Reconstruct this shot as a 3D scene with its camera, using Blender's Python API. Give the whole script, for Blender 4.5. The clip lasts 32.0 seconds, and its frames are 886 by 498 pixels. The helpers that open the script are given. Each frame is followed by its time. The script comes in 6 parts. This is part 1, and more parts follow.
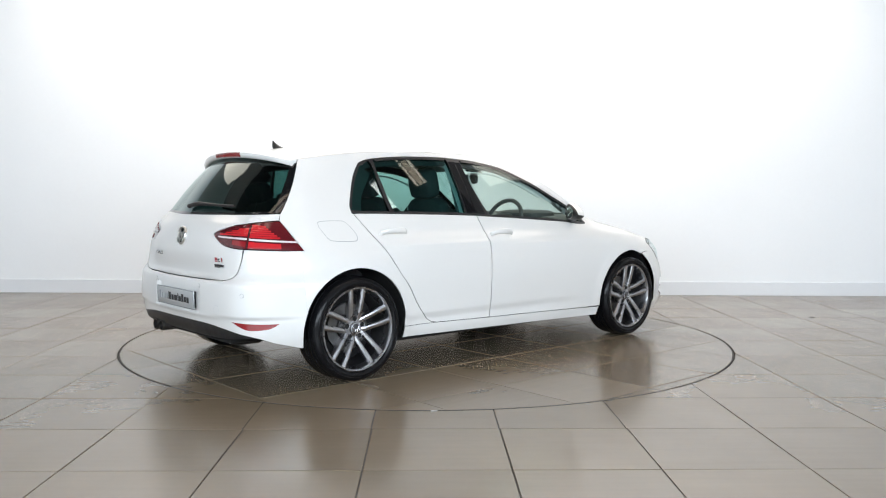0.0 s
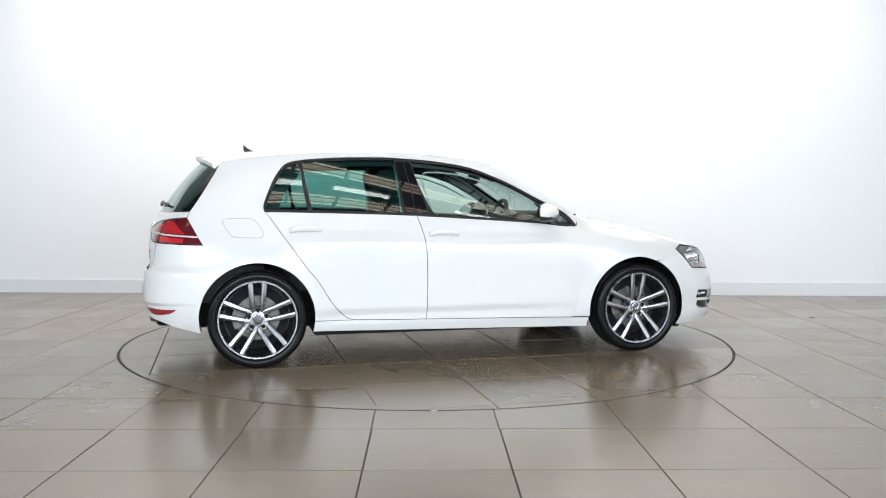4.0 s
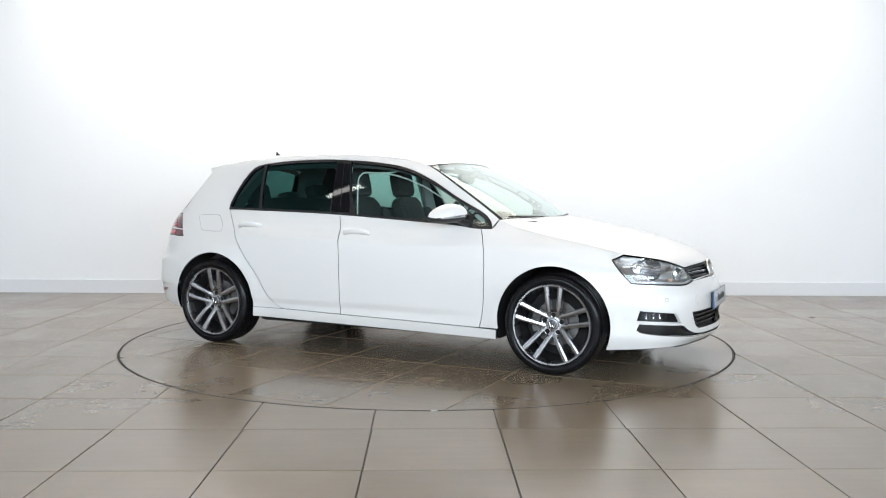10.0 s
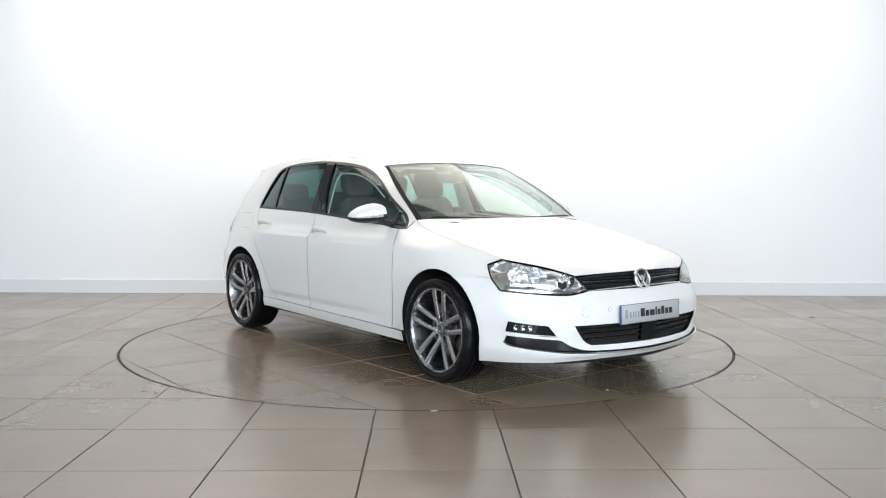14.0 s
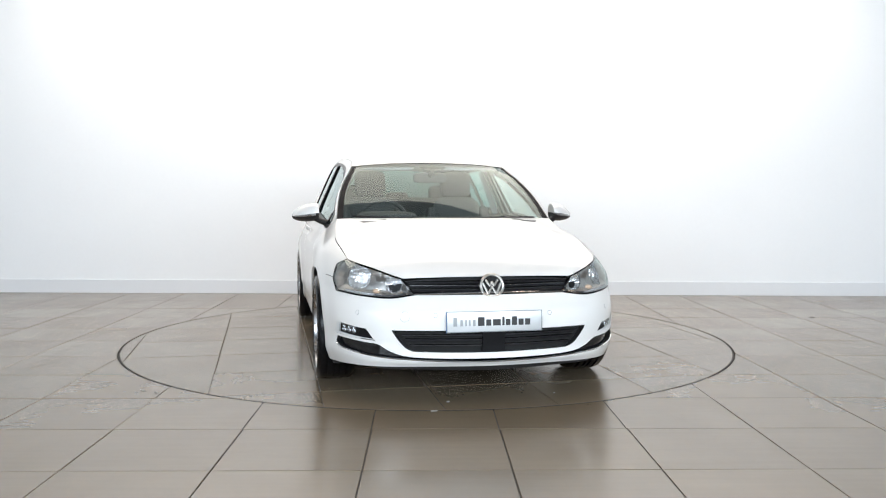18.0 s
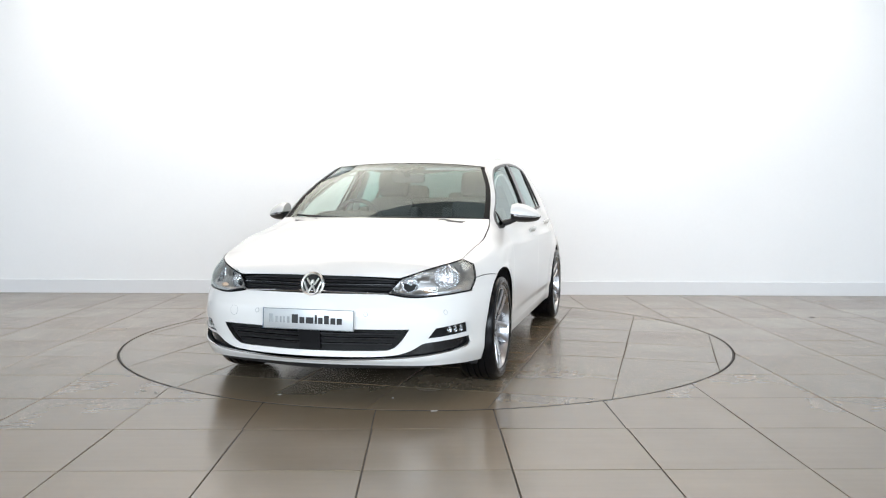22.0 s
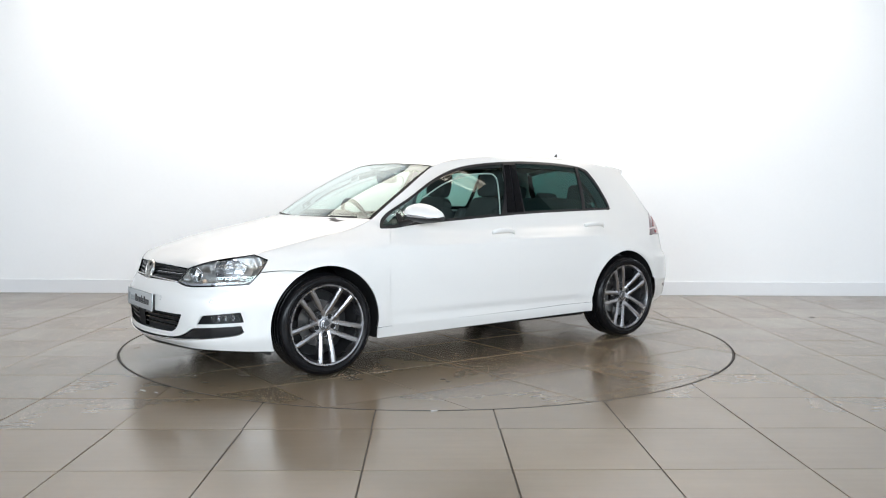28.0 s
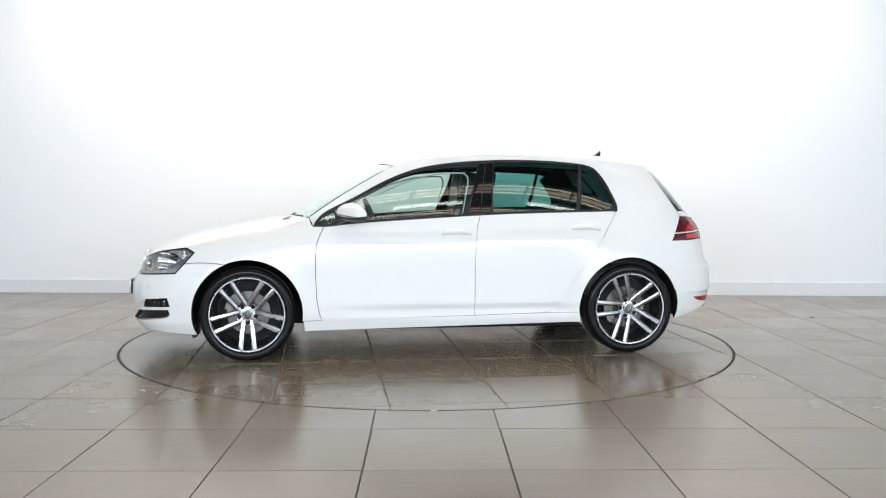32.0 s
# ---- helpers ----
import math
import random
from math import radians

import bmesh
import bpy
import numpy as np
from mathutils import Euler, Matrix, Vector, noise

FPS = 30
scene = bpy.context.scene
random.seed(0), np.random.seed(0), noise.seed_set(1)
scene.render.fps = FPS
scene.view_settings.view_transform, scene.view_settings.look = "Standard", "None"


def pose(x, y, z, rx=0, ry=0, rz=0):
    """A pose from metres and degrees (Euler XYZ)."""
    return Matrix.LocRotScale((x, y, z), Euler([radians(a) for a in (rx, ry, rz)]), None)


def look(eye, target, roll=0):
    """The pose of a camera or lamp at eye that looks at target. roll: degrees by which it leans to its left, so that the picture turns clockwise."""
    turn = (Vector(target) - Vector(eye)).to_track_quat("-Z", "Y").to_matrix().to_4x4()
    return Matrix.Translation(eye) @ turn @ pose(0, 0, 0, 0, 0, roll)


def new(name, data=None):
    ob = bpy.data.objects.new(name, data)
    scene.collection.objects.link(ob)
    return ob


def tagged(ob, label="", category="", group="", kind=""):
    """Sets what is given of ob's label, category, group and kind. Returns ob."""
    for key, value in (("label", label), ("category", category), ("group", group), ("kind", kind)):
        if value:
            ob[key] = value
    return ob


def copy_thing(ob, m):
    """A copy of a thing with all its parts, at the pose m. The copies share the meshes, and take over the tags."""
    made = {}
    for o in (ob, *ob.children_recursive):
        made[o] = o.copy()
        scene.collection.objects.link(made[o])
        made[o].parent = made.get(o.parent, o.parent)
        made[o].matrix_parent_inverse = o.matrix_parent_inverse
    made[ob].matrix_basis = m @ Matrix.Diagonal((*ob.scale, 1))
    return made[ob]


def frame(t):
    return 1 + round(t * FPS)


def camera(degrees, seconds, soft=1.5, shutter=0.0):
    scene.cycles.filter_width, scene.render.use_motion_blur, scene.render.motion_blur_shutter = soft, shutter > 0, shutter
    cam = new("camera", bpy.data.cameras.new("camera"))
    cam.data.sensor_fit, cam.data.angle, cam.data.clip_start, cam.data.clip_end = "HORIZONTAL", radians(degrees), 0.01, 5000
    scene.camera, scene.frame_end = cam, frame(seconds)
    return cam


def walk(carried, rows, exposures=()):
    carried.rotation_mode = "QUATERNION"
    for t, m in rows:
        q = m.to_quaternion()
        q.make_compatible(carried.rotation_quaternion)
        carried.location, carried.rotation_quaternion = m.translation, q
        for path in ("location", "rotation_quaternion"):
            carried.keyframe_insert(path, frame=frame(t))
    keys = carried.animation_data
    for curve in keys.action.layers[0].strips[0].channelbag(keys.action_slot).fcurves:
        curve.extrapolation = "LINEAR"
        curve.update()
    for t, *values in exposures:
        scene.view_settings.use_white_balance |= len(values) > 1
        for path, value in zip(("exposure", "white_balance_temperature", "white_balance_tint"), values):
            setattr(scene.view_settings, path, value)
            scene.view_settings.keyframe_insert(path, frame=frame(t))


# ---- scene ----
from mathutils.geometry import delaunay_2d_cdt

# ---- camera: a tripod in front of the turntable ----
EYE = Vector((0.0, -6.597, 1.115))
YAW, PITCH = 0.01727, 0.0644
cam = camera(54.9, 32.0, soft=1.1)
aim = EYE + Vector((math.sin(YAW) * math.cos(PITCH), math.cos(YAW) * math.cos(PITCH), -math.sin(PITCH)))
still = look(EYE, aim, 0.166)
walk(cam, [(0.0, still), (32.0, still)], exposures=[(0.0, -0.03, 6450, 12), (32.0, -0.03, 6450, 12)])

# ---- the turn of the turntable: seconds, degrees ----
TURN = [(0.0, 40.15), (2.0, 26.75), (4.0, 13.3), (6.0, -0.15), (8.0, -13.35), (10.0, -26.45), (12.0, -39.6),
        (14.0, -52.8), (16.0, -66.05), (18.0, -79.3), (20.0, -92.45), (22.0, -105.6), (24.0, -118.85),
        (26.0, -132.15), (28.0, -145.6), (30.0, -159.2), (32.0, -173.0)]
CAR_Y = -0.055      # the car stands a little beside the axis
DISC_R = 2.263
TILE = 0.609

# ---- light: daylight from a window front behind the camera, an added overhead fill over the turntable ----
world = bpy.data.worlds.new("sky")
scene.world = world
world.use_nodes = True
sky = world.node_tree.nodes.new("ShaderNodeTexSky")
sky.sky_type, sky.sun_disc, sky.sun_elevation, sky.sun_rotation = "NISHITA", False, radians(40), radians(160)
world.node_tree.links.new(sky.outputs[0], world.node_tree.nodes["Background"].inputs[0])
world.node_tree.nodes["Background"].inputs[1].default_value = 0.12


def area_light(name, m, sx, sy, watts, colour):
    lamp = bpy.data.lights.new(name, "AREA")
    lamp.shape, lamp.size, lamp.size_y, lamp.energy, lamp.color = "RECTANGLE", sx, sy, watts, colour
    ob = new(name, lamp)
    ob.matrix_world = m
    return ob


area_light("window_daylight", look((0.7, -9.0, 2.45), (0.7, 0.0, 1.6)), 13.2, 2.1, 878.0, (0.795, 0.915, 1.0))
# added fill over the turntable, a broad panel with no fitting of its own
area_light("overhead_fill", look((0.0, 1.50, 3.76), (0.0, 1.50, 0.0)), 8.6, 2.5, 192.0, (1.0, 0.905, 0.790))


# ---- materials ----
def material(name, colour, rough=0.5, metal=0.0, grain=0.0, scale=40.0, bump=0.0, coat=0.0, patch=0.0, spread=0.0, spec=0.5):
    """A Principled surface with variation at two scales: fine grain and broad patches; spread varies it from piece to piece."""
    m = bpy.data.materials.new(name)
    m.use_nodes = True
    nt = m.node_tree
    b = nt.nodes["Principled BSDF"]
    b.inputs["Base Color"].default_value = (*colour, 1)
    b.inputs["Roughness"].default_value = rough
    b.inputs["Metallic"].default_value = metal
    b.inputs["Coat Weight"].default_value = coat
    b.inputs["Coat Roughness"].default_value = 0.14
    b.inputs["Specular IOR Level"].default_value = spec
    co = nt.nodes.new("ShaderNodeTexCoord")
    if grain or patch or bump or spread:
        fine = nt.nodes.new("ShaderNodeTexNoise")
        fine.inputs["Scale"].default_value, fine.inputs["Detail"].default_value = scale, 6
        broad = nt.nodes.new("ShaderNodeTexNoise")
        broad.inputs["Scale"].default_value, broad.inputs["Detail"].default_value = scale / 18, 3
        place = co.outputs["Object"]
        if spread:      # every piece takes its own stretch of the grain
            own = nt.nodes.new("ShaderNodeObjectInfo")
            far, shift = nt.nodes.new("ShaderNodeVectorMath"), nt.nodes.new("ShaderNodeVectorMath")
            far.operation, shift.operation = "SCALE", "ADD"
            far.inputs[0].default_value = (37.0, 61.0, 13.0)
            nt.links.new(own.outputs["Random"], far.inputs["Scale"])
            nt.links.new(place, shift.inputs[0]), nt.links.new(far.outputs[0], shift.inputs[1])
            place = shift.outputs[0]
        for n in (fine, broad):
            nt.links.new(place, n.inputs["Vector"])
        total = None
        for node, amount in ((fine, grain), (broad, patch)):
            k = nt.nodes.new("ShaderNodeMath")
            k.operation = "MULTIPLY_ADD"
            k.inputs[1].default_value, k.inputs[2].default_value = 2 * amount, 1 - amount
            nt.links.new(node.outputs["Fac"], k.inputs[0])
            if total:
                j = nt.nodes.new("ShaderNodeMath")
                j.operation = "MULTIPLY"
                nt.links.new(total, j.inputs[0]), nt.links.new(k.outputs[0], j.inputs[1])
                total = j.outputs[0]
            else:
                total = k.outputs[0]
        if spread:
            info = nt.nodes.new("ShaderNodeObjectInfo")
            k = nt.nodes.new("ShaderNodeMath")
            k.operation = "MULTIPLY_ADD"
            k.inputs[1].default_value, k.inputs[2].default_value = 2 * spread, 1 - spread
            nt.links.new(info.outputs["Random"], k.inputs[0])
            j = nt.nodes.new("ShaderNodeMath")
            j.operation = "MULTIPLY"
            nt.links.new(total, j.inputs[0]), nt.links.new(k.outputs[0], j.inputs[1])
            total = j.outputs[0]
        mix = nt.nodes.new("ShaderNodeVectorMath")
        mix.operation = "SCALE"
        mix.inputs[0].default_value = colour
        nt.links.new(total, mix.inputs["Scale"])
        nt.links.new(mix.outputs[0], b.inputs["Base Color"])
        if bump:
            bu = nt.nodes.new("ShaderNodeBump")
            bu.inputs["Strength"].default_value, bu.inputs["Distance"].default_value = bump, 0.002
            nt.links.new(fine.outputs["Fac"], bu.inputs["Height"])
            nt.links.new(bu.outputs[0], b.inputs["Normal"])
        if grain or patch:
            r = nt.nodes.new("ShaderNodeMapRange")
            r.inputs["To Min"].default_value, r.inputs["To Max"].default_value = rough * 0.8, min(1, rough * 1.2)
            nt.links.new(broad.outputs["Fac"], r.inputs["Value"])
            nt.links.new(r.outputs[0], b.inputs["Roughness"])
    return m


def pane_material(name, tint, rough=0.0, curve=4.8, base=0.075, start=0.0):
    """Thin tinted glass: it lets tinted light through and mirrors more at a slant."""
    m = bpy.data.materials.new(name)
    m.use_nodes = True
    nt = m.node_tree
    nt.nodes.remove(nt.nodes["Principled BSDF"])
    clear, gloss = nt.nodes.new("ShaderNodeBsdfTransparent"), nt.nodes.new("ShaderNodeBsdfGlossy")
    clear.inputs[0].default_value, gloss.inputs[0].default_value = (*tint, 1), (0.88, 0.97, 0.95, 1)
    gloss.inputs["Roughness"].default_value = rough
    facing, mix = nt.nodes.new("ShaderNodeLayerWeight"), nt.nodes.new("ShaderNodeMixShader")
    facing.inputs[0].default_value = 0.5
    power, gain = nt.nodes.new("ShaderNodeMath"), nt.nodes.new("ShaderNodeMath")
    power.operation, gain.operation = "POWER", "MULTIPLY_ADD"
    power.inputs[1].default_value, gain.inputs[1].default_value, gain.inputs[2].default_value = curve, 0.92, base
    slant = nt.nodes.new("ShaderNodeMapRange")
    slant.inputs["From Min"].default_value = start
    slant.interpolation_type = "SMOOTHSTEP" if start else "LINEAR"
    nt.links.new(facing.outputs["Facing"], slant.inputs["Value"])
    nt.links.new(slant.outputs[0], power.inputs[0])
    nt.links.new(power.outputs[0], gain.inputs[0])
    nt.links.new(gain.outputs[0], mix.inputs[0])
    nt.links.new(clear.outputs[0], mix.inputs[1])
    nt.links.new(gloss.outputs[0], mix.inputs[2])
    nt.links.new(mix.outputs[0], nt.nodes["Material Output"].inputs[0])
    return m


def glow_material(name, colour, strength):
    m = bpy.data.materials.new(name)
    m.use_nodes = True
    b = m.node_tree.nodes["Principled BSDF"]
    b.inputs["Base Color"].default_value = (*colour, 1)
    b.inputs["Emission Color"].default_value = (*colour, 1)
    b.inputs["Emission Strength"].default_value = strength
    m.cycles.emission_sampling = "NONE"
    return m


def tile_material(name, colour):
    """Glazed porcelain: fine mottling, broad tone, brushed streaks and wiped smears in the gloss; every tile its own stretch."""
    m = bpy.data.materials.new(name)
    m.use_nodes = True
    nt = m.node_tree
    b = nt.nodes["Principled BSDF"]

    def add(kind, **values):
        n = nt.nodes.new(kind)
        for key, v in values.items():
            n.inputs[key].default_value = v
        return n

    def calc(op, a, b_, c=None):
        n = nt.nodes.new("ShaderNodeMath")
        n.operation = op
        for i, v in enumerate((a, b_, c)):
            if v is None:
                continue
            if isinstance(v, (int, float)):
                n.inputs[i].default_value = v
            else:
                nt.links.new(v, n.inputs[i])
        return n.outputs[0]

    co, own = nt.nodes.new("ShaderNodeTexCoord"), nt.nodes.new("ShaderNodeObjectInfo")
    far, shift = nt.nodes.new("ShaderNodeVectorMath"), nt.nodes.new("ShaderNodeVectorMath")
    far.operation, shift.operation = "SCALE", "ADD"
    far.inputs[0].default_value = (37.0, 61.0, 13.0)
    nt.links.new(own.outputs["Random"], far.inputs["Scale"])
    nt.links.new(co.outputs["Object"], shift.inputs[0]), nt.links.new(far.outputs[0], shift.inputs[1])

    def noise(scale, detail, stretch=(1, 1, 1)):
        k = nt.nodes.new("ShaderNodeVectorMath")
        k.operation = "MULTIPLY"
        k.inputs[1].default_value = stretch
        nt.links.new(shift.outputs[0], k.inputs[0])
        n = add("ShaderNodeTexNoise", Scale=scale, Detail=detail)
        nt.links.new(k.outputs[0], n.inputs["Vector"])
        return n.outputs["Fac"]

    fine, broad, streak, smear = noise(26, 2), noise(2.2, 2), noise(5, 1, (0.35, 6, 1)), noise(3.4, 2, (1, 0.5, 1))
    tone = calc("MULTIPLY_ADD", fine, 0.04, 0.98)
    for node, amount in ((broad, 0.20), (streak, 0.08), (own.outputs["Random"], 0.11)):
        tone = calc("MULTIPLY", tone, calc("MULTIPLY_ADD", node, amount, 1 - amount / 2))
    mix = nt.nodes.new("ShaderNodeVectorMath")
    mix.operation = "SCALE"
    mix.inputs[0].default_value = colour
    nt.links.new(tone, mix.inputs["Scale"])
    nt.links.new(mix.outputs[0], b.inputs["Base Color"])
    nt.links.new(calc("ADD", calc("MULTIPLY_ADD", smear, 0.16, 0.115), calc("MULTIPLY", own.outputs["Random"], 0.05)), b.inputs["Roughness"])
    b.inputs["IOR"].default_value, b.inputs["Specular IOR Level"].default_value = 1.5, 0.95
    return m


PAINT = material("white_car_paint", (0.750, 0.745, 0.728), 0.36, coat=0.9, grain=0.006, scale=900, patch=0.008)
BLACK_GLOSS = material("black_gloss_trim", (0.008, 0.008, 0.009), 0.03, spec=0.42)
BLACK_MATTE = material("black_ceramic_print", (0.008, 0.008, 0.009), 0.6, grain=0.1, scale=300, spec=0.12)
BLACK_SATIN = material("satin_black_trim", (0.016, 0.016, 0.018), 0.32, grain=0.05, scale=300, spec=0.45)
GRILLE_BAR = material("grey_black_grille_bar", (0.009, 0.009, 0.011), 0.28, spec=0.3)
BLACK_PLASTIC = material("black_plastic", (0.014, 0.014, 0.015), 0.45, grain=0.15, scale=400, bump=0.15)
# black of the underbody, also the shade of recesses put into colour
DARK_VOID = material("black_underbody_and_recess_shade", (0.007, 0.007, 0.007), 0.9, grain=0.2, scale=60)
RUBBER = material("tyre_rubber", (0.006, 0.006, 0.007), 0.22, grain=0.2, scale=120, bump=0.12, patch=0.15, spec=0.20)
ALLOY = material("silver_alloy", (0.43, 0.43, 0.445), 0.28, metal=1.0, grain=0.04, scale=300)
ALLOY_DARK = material("grey_alloy_barrel", (0.22, 0.22, 0.23), 0.4, metal=1.0, grain=0.06, scale=200)
STEEL = material("brake_steel", (0.16, 0.155, 0.15), 0.4, metal=1.0, grain=0.1, scale=200)
CAP_GREY = material("grey_cap", (0.10, 0.10, 0.105), 0.35, metal=0.6)
EMBLEM = material("emblem_chrome", (0.86, 0.85, 0.82), 0.30, metal=1.0)
BLACK_GLASS = material("black_edge_under_glass", (0.006, 0.006, 0.007), 0.04, spec=0.5, coat=0.6)
CHROME = material("chrome", (0.80, 0.80, 0.81), 0.07, metal=1.0)
SATIN = material("satin_reflector", (0.62, 0.63, 0.65), 0.18, metal=1.0)
REFLECTOR = material("bright_lamp_reflector", (0.90, 0.90, 0.90), 0.25, metal=0.80, grain=0.05, scale=150)
LAMP_DARK = material("headlamp_bezel_grey", (0.42, 0.415, 0.405), 0.36, metal=0.9)
GLASS_FRONT = pane_material("green_tinted_glass", (0.70, 0.83, 0.79))
GLASS_SCREEN = pane_material("windscreen_glass", (0.85, 0.92, 0.895), curve=1.5, base=0.085, start=0.45)
GLASS_HATCH = pane_material("dark_hatch_glass", (0.10, 0.19, 0.18), curve=4.0, base=0.048)
GLASS_REAR = pane_material("dark_tinted_glass", (0.30, 0.54, 0.51))
LENS = pane_material("clear_lens", (0.93, 0.94, 0.95))
FOG_LENS = pane_material("clear_fog_lens", (0.90, 0.91, 0.92), curve=7.0, base=0.035)
RED_LENS = material("red_lamp_lens", (0.55, 0.016, 0.022), 0.1, coat=1.0, grain=0.1, scale=60)
RED_MID = material("deep_red_lens", (0.27, 0.012, 0.016), 0.12, coat=1.0, grain=0.1, scale=60)
RED_DARK = material("dark_red_lamp_lens", (0.10, 0.006, 0.010), 0.1, coat=1.0)
LAMP_WHITE = material("clear_lamp_strip", (0.72, 0.66, 0.66), 0.15, coat=1.0)
AMBER = material("amber_bulb", (0.66, 0.47, 0.33), 0.3)
CLOTH = material("dark_seat_cloth", (0.065, 0.066, 0.069), 0.9, grain=0.25, scale=250, bump=0.3)
TRIM_DARK = material("dark_cabin_trim", (0.062, 0.062, 0.064), 0.7, grain=0.15, scale=300, bump=0.2)
TRIM_PALE = material("pale_headlining", (0.56, 0.57, 0.575), 0.9, grain=0.06, scale=300, bump=0.2)
PLATE = material("silver_dealer_plate", (0.58, 0.60, 0.61), 0.42, metal=0.6, grain=0.03, scale=80, coat=0.2)
PLATE_BLUE = material("blue_plate_edge", (0.02, 0.12, 0.32), 0.4)
INK = material("black_ink", (0.02, 0.02, 0.022), 0.5)
INK_PALE = material("pale_grey_ink", (0.30, 0.32, 0.33), 0.5)
INK_GREY = material("grey_ink", (0.17, 0.19, 0.20), 0.5)
RED_PAINT = material("red_badge_paint", (0.35, 0.03, 0.04), 0.4)
FLOOR_TILE = tile_material("taupe_porcelain_tile", (0.197, 0.154, 0.106))
GROUT_PALE = material("brown_grout", (0.085, 0.070, 0.055), 0.7, grain=0.2, scale=150)
GROUT = material("dark_grout", (0.045, 0.038, 0.032), 0.8, grain=0.2, scale=150)
SPECK = material("pale_chip", (0.32, 0.30, 0.27), 0.8, grain=0.2, scale=200)
LITTER = material("dark_dirt", (0.05, 0.042, 0.036), 0.8, grain=0.3, scale=200)
DISC_RIM = material("dark_steel_rim", (0.016, 0.015, 0.015), 0.5, metal=0.4, grain=0.15, scale=90)
WALL = material("white_wall_paint", (0.868, 0.888, 0.905), 0.75, grain=0.012, scale=30, patch=0.015, bump=0.04)
# unseen ceiling: the dark and bright of the glass reflections put into two colours
CEIL = material("dark_front_ceiling", (0.052, 0.053, 0.054), 0.85, grain=0.03, scale=20)
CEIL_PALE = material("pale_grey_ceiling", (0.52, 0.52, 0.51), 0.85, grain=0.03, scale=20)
SKIRT = material("white_skirting", (0.755, 0.775, 0.80), 0.65, grain=0.01, scale=40)
BEAM = material("pale_timber_beam", (0.42, 0.34, 0.25), 0.6, grain=0.15, scale=30, patch=0.1)
PANEL_GLOW = glow_material("panel_lamp_glow", (1.0, 0.86, 0.74), 3.9)
PANEL_DIM = glow_material("dim_panel_lamp_glow", (1.0, 0.78, 0.60), 2.0)
LAMP_GLOW = glow_material("lamp_diffuser_glow", (1.0, 0.97, 0.92), 7.0)
DAY_GLOW = glow_material("bright_daylight_glow", (0.92, 0.96, 1.0), 1.2)


# ---- mesh tools ----
def link_mesh(name, verts, faces, mat, parent=None, normals=None, smooth=True, label=""):
    me = bpy.data.meshes.new(name)
    me.from_pydata([tuple(map(float, v)) for v in verts], [], [tuple(map(int, f)) for f in faces])
    me.materials.append(mat)
    if smooth:
        me.polygons.foreach_set("use_smooth", [True] * len(me.polygons))
    if normals is not None:
        me.normals_split_custom_set_from_vertices([tuple(map(float, n)) for n in normals])
    ob = new(name, me)
    if parent:
        ob.parent = parent
    if label:
        tagged(ob, label)
    return ob


def part(name, bm, mat, parent, label="", smooth=True, sharp=35):
    """Links a bmesh as one mesh object under a thing or a part."""
    me = bpy.data.meshes.new(name)
    bmesh.ops.recalc_face_normals(bm, faces=bm.faces)
    bm.to_mesh(me)
    bm.free()
    me.materials.append(mat)
    if smooth:
        me.polygons.foreach_set("use_smooth", [True] * len(me.polygons))
        me.set_sharp_from_angle(angle=radians(sharp))
    ob = new(name, me)
    ob.parent = parent
    if label:
        tagged(ob, label)
    return ob


def same_part(ob, parent, m=None):
    """Another object on the same mesh, under parent."""
    o = ob.copy()
    scene.collection.objects.link(o)
    o.parent = parent
    if m is not None:
        o.matrix_basis = m
    return o


def box(cx, cy, cz, sx, sy, sz, bevel=0.0, m=None, segs=2):
    bm = bmesh.new()
    bmesh.ops.create_cube(bm, size=1, matrix=Matrix.Diagonal((sx, sy, sz, 1)))
    if bevel:
        bmesh.ops.bevel(bm, geom=list(bm.edges), offset=bevel, segments=segs, affect="EDGES", profile=0.5)
    bmesh.ops.transform(bm, matrix=Matrix.Translation((cx, cy, cz)) @ (m or Matrix()), verts=bm.verts)
    return bm


def merge(*bms):
    out = bms[0]
    for b in bms[1:]:
        me = bpy.data.meshes.new("joined")
        b.to_mesh(me)
        b.free()
        out.from_mesh(me)
        bpy.data.meshes.remove(me)
    return out


def lathe(profile, n=48, axis="Y"):
    """Turns a profile of (radius, height) about the axis."""
    bm = bmesh.new()
    rings = []
    for r, h in profile:
        ring = []
        for i in range(n):
            a = 2 * math.pi * i / n
            p = (r * math.cos(a), h, r * math.sin(a)) if axis == "Y" else (r * math.cos(a), r * math.sin(a), h)
            ring.append(bm.verts.new(p))
        rings.append(ring)
    for a, b in zip(rings, rings[1:]):
        for i in range(n):
            j = (i + 1) % n
            bm.faces.new((a[i], a[j], b[j], b[i]))
    return bm


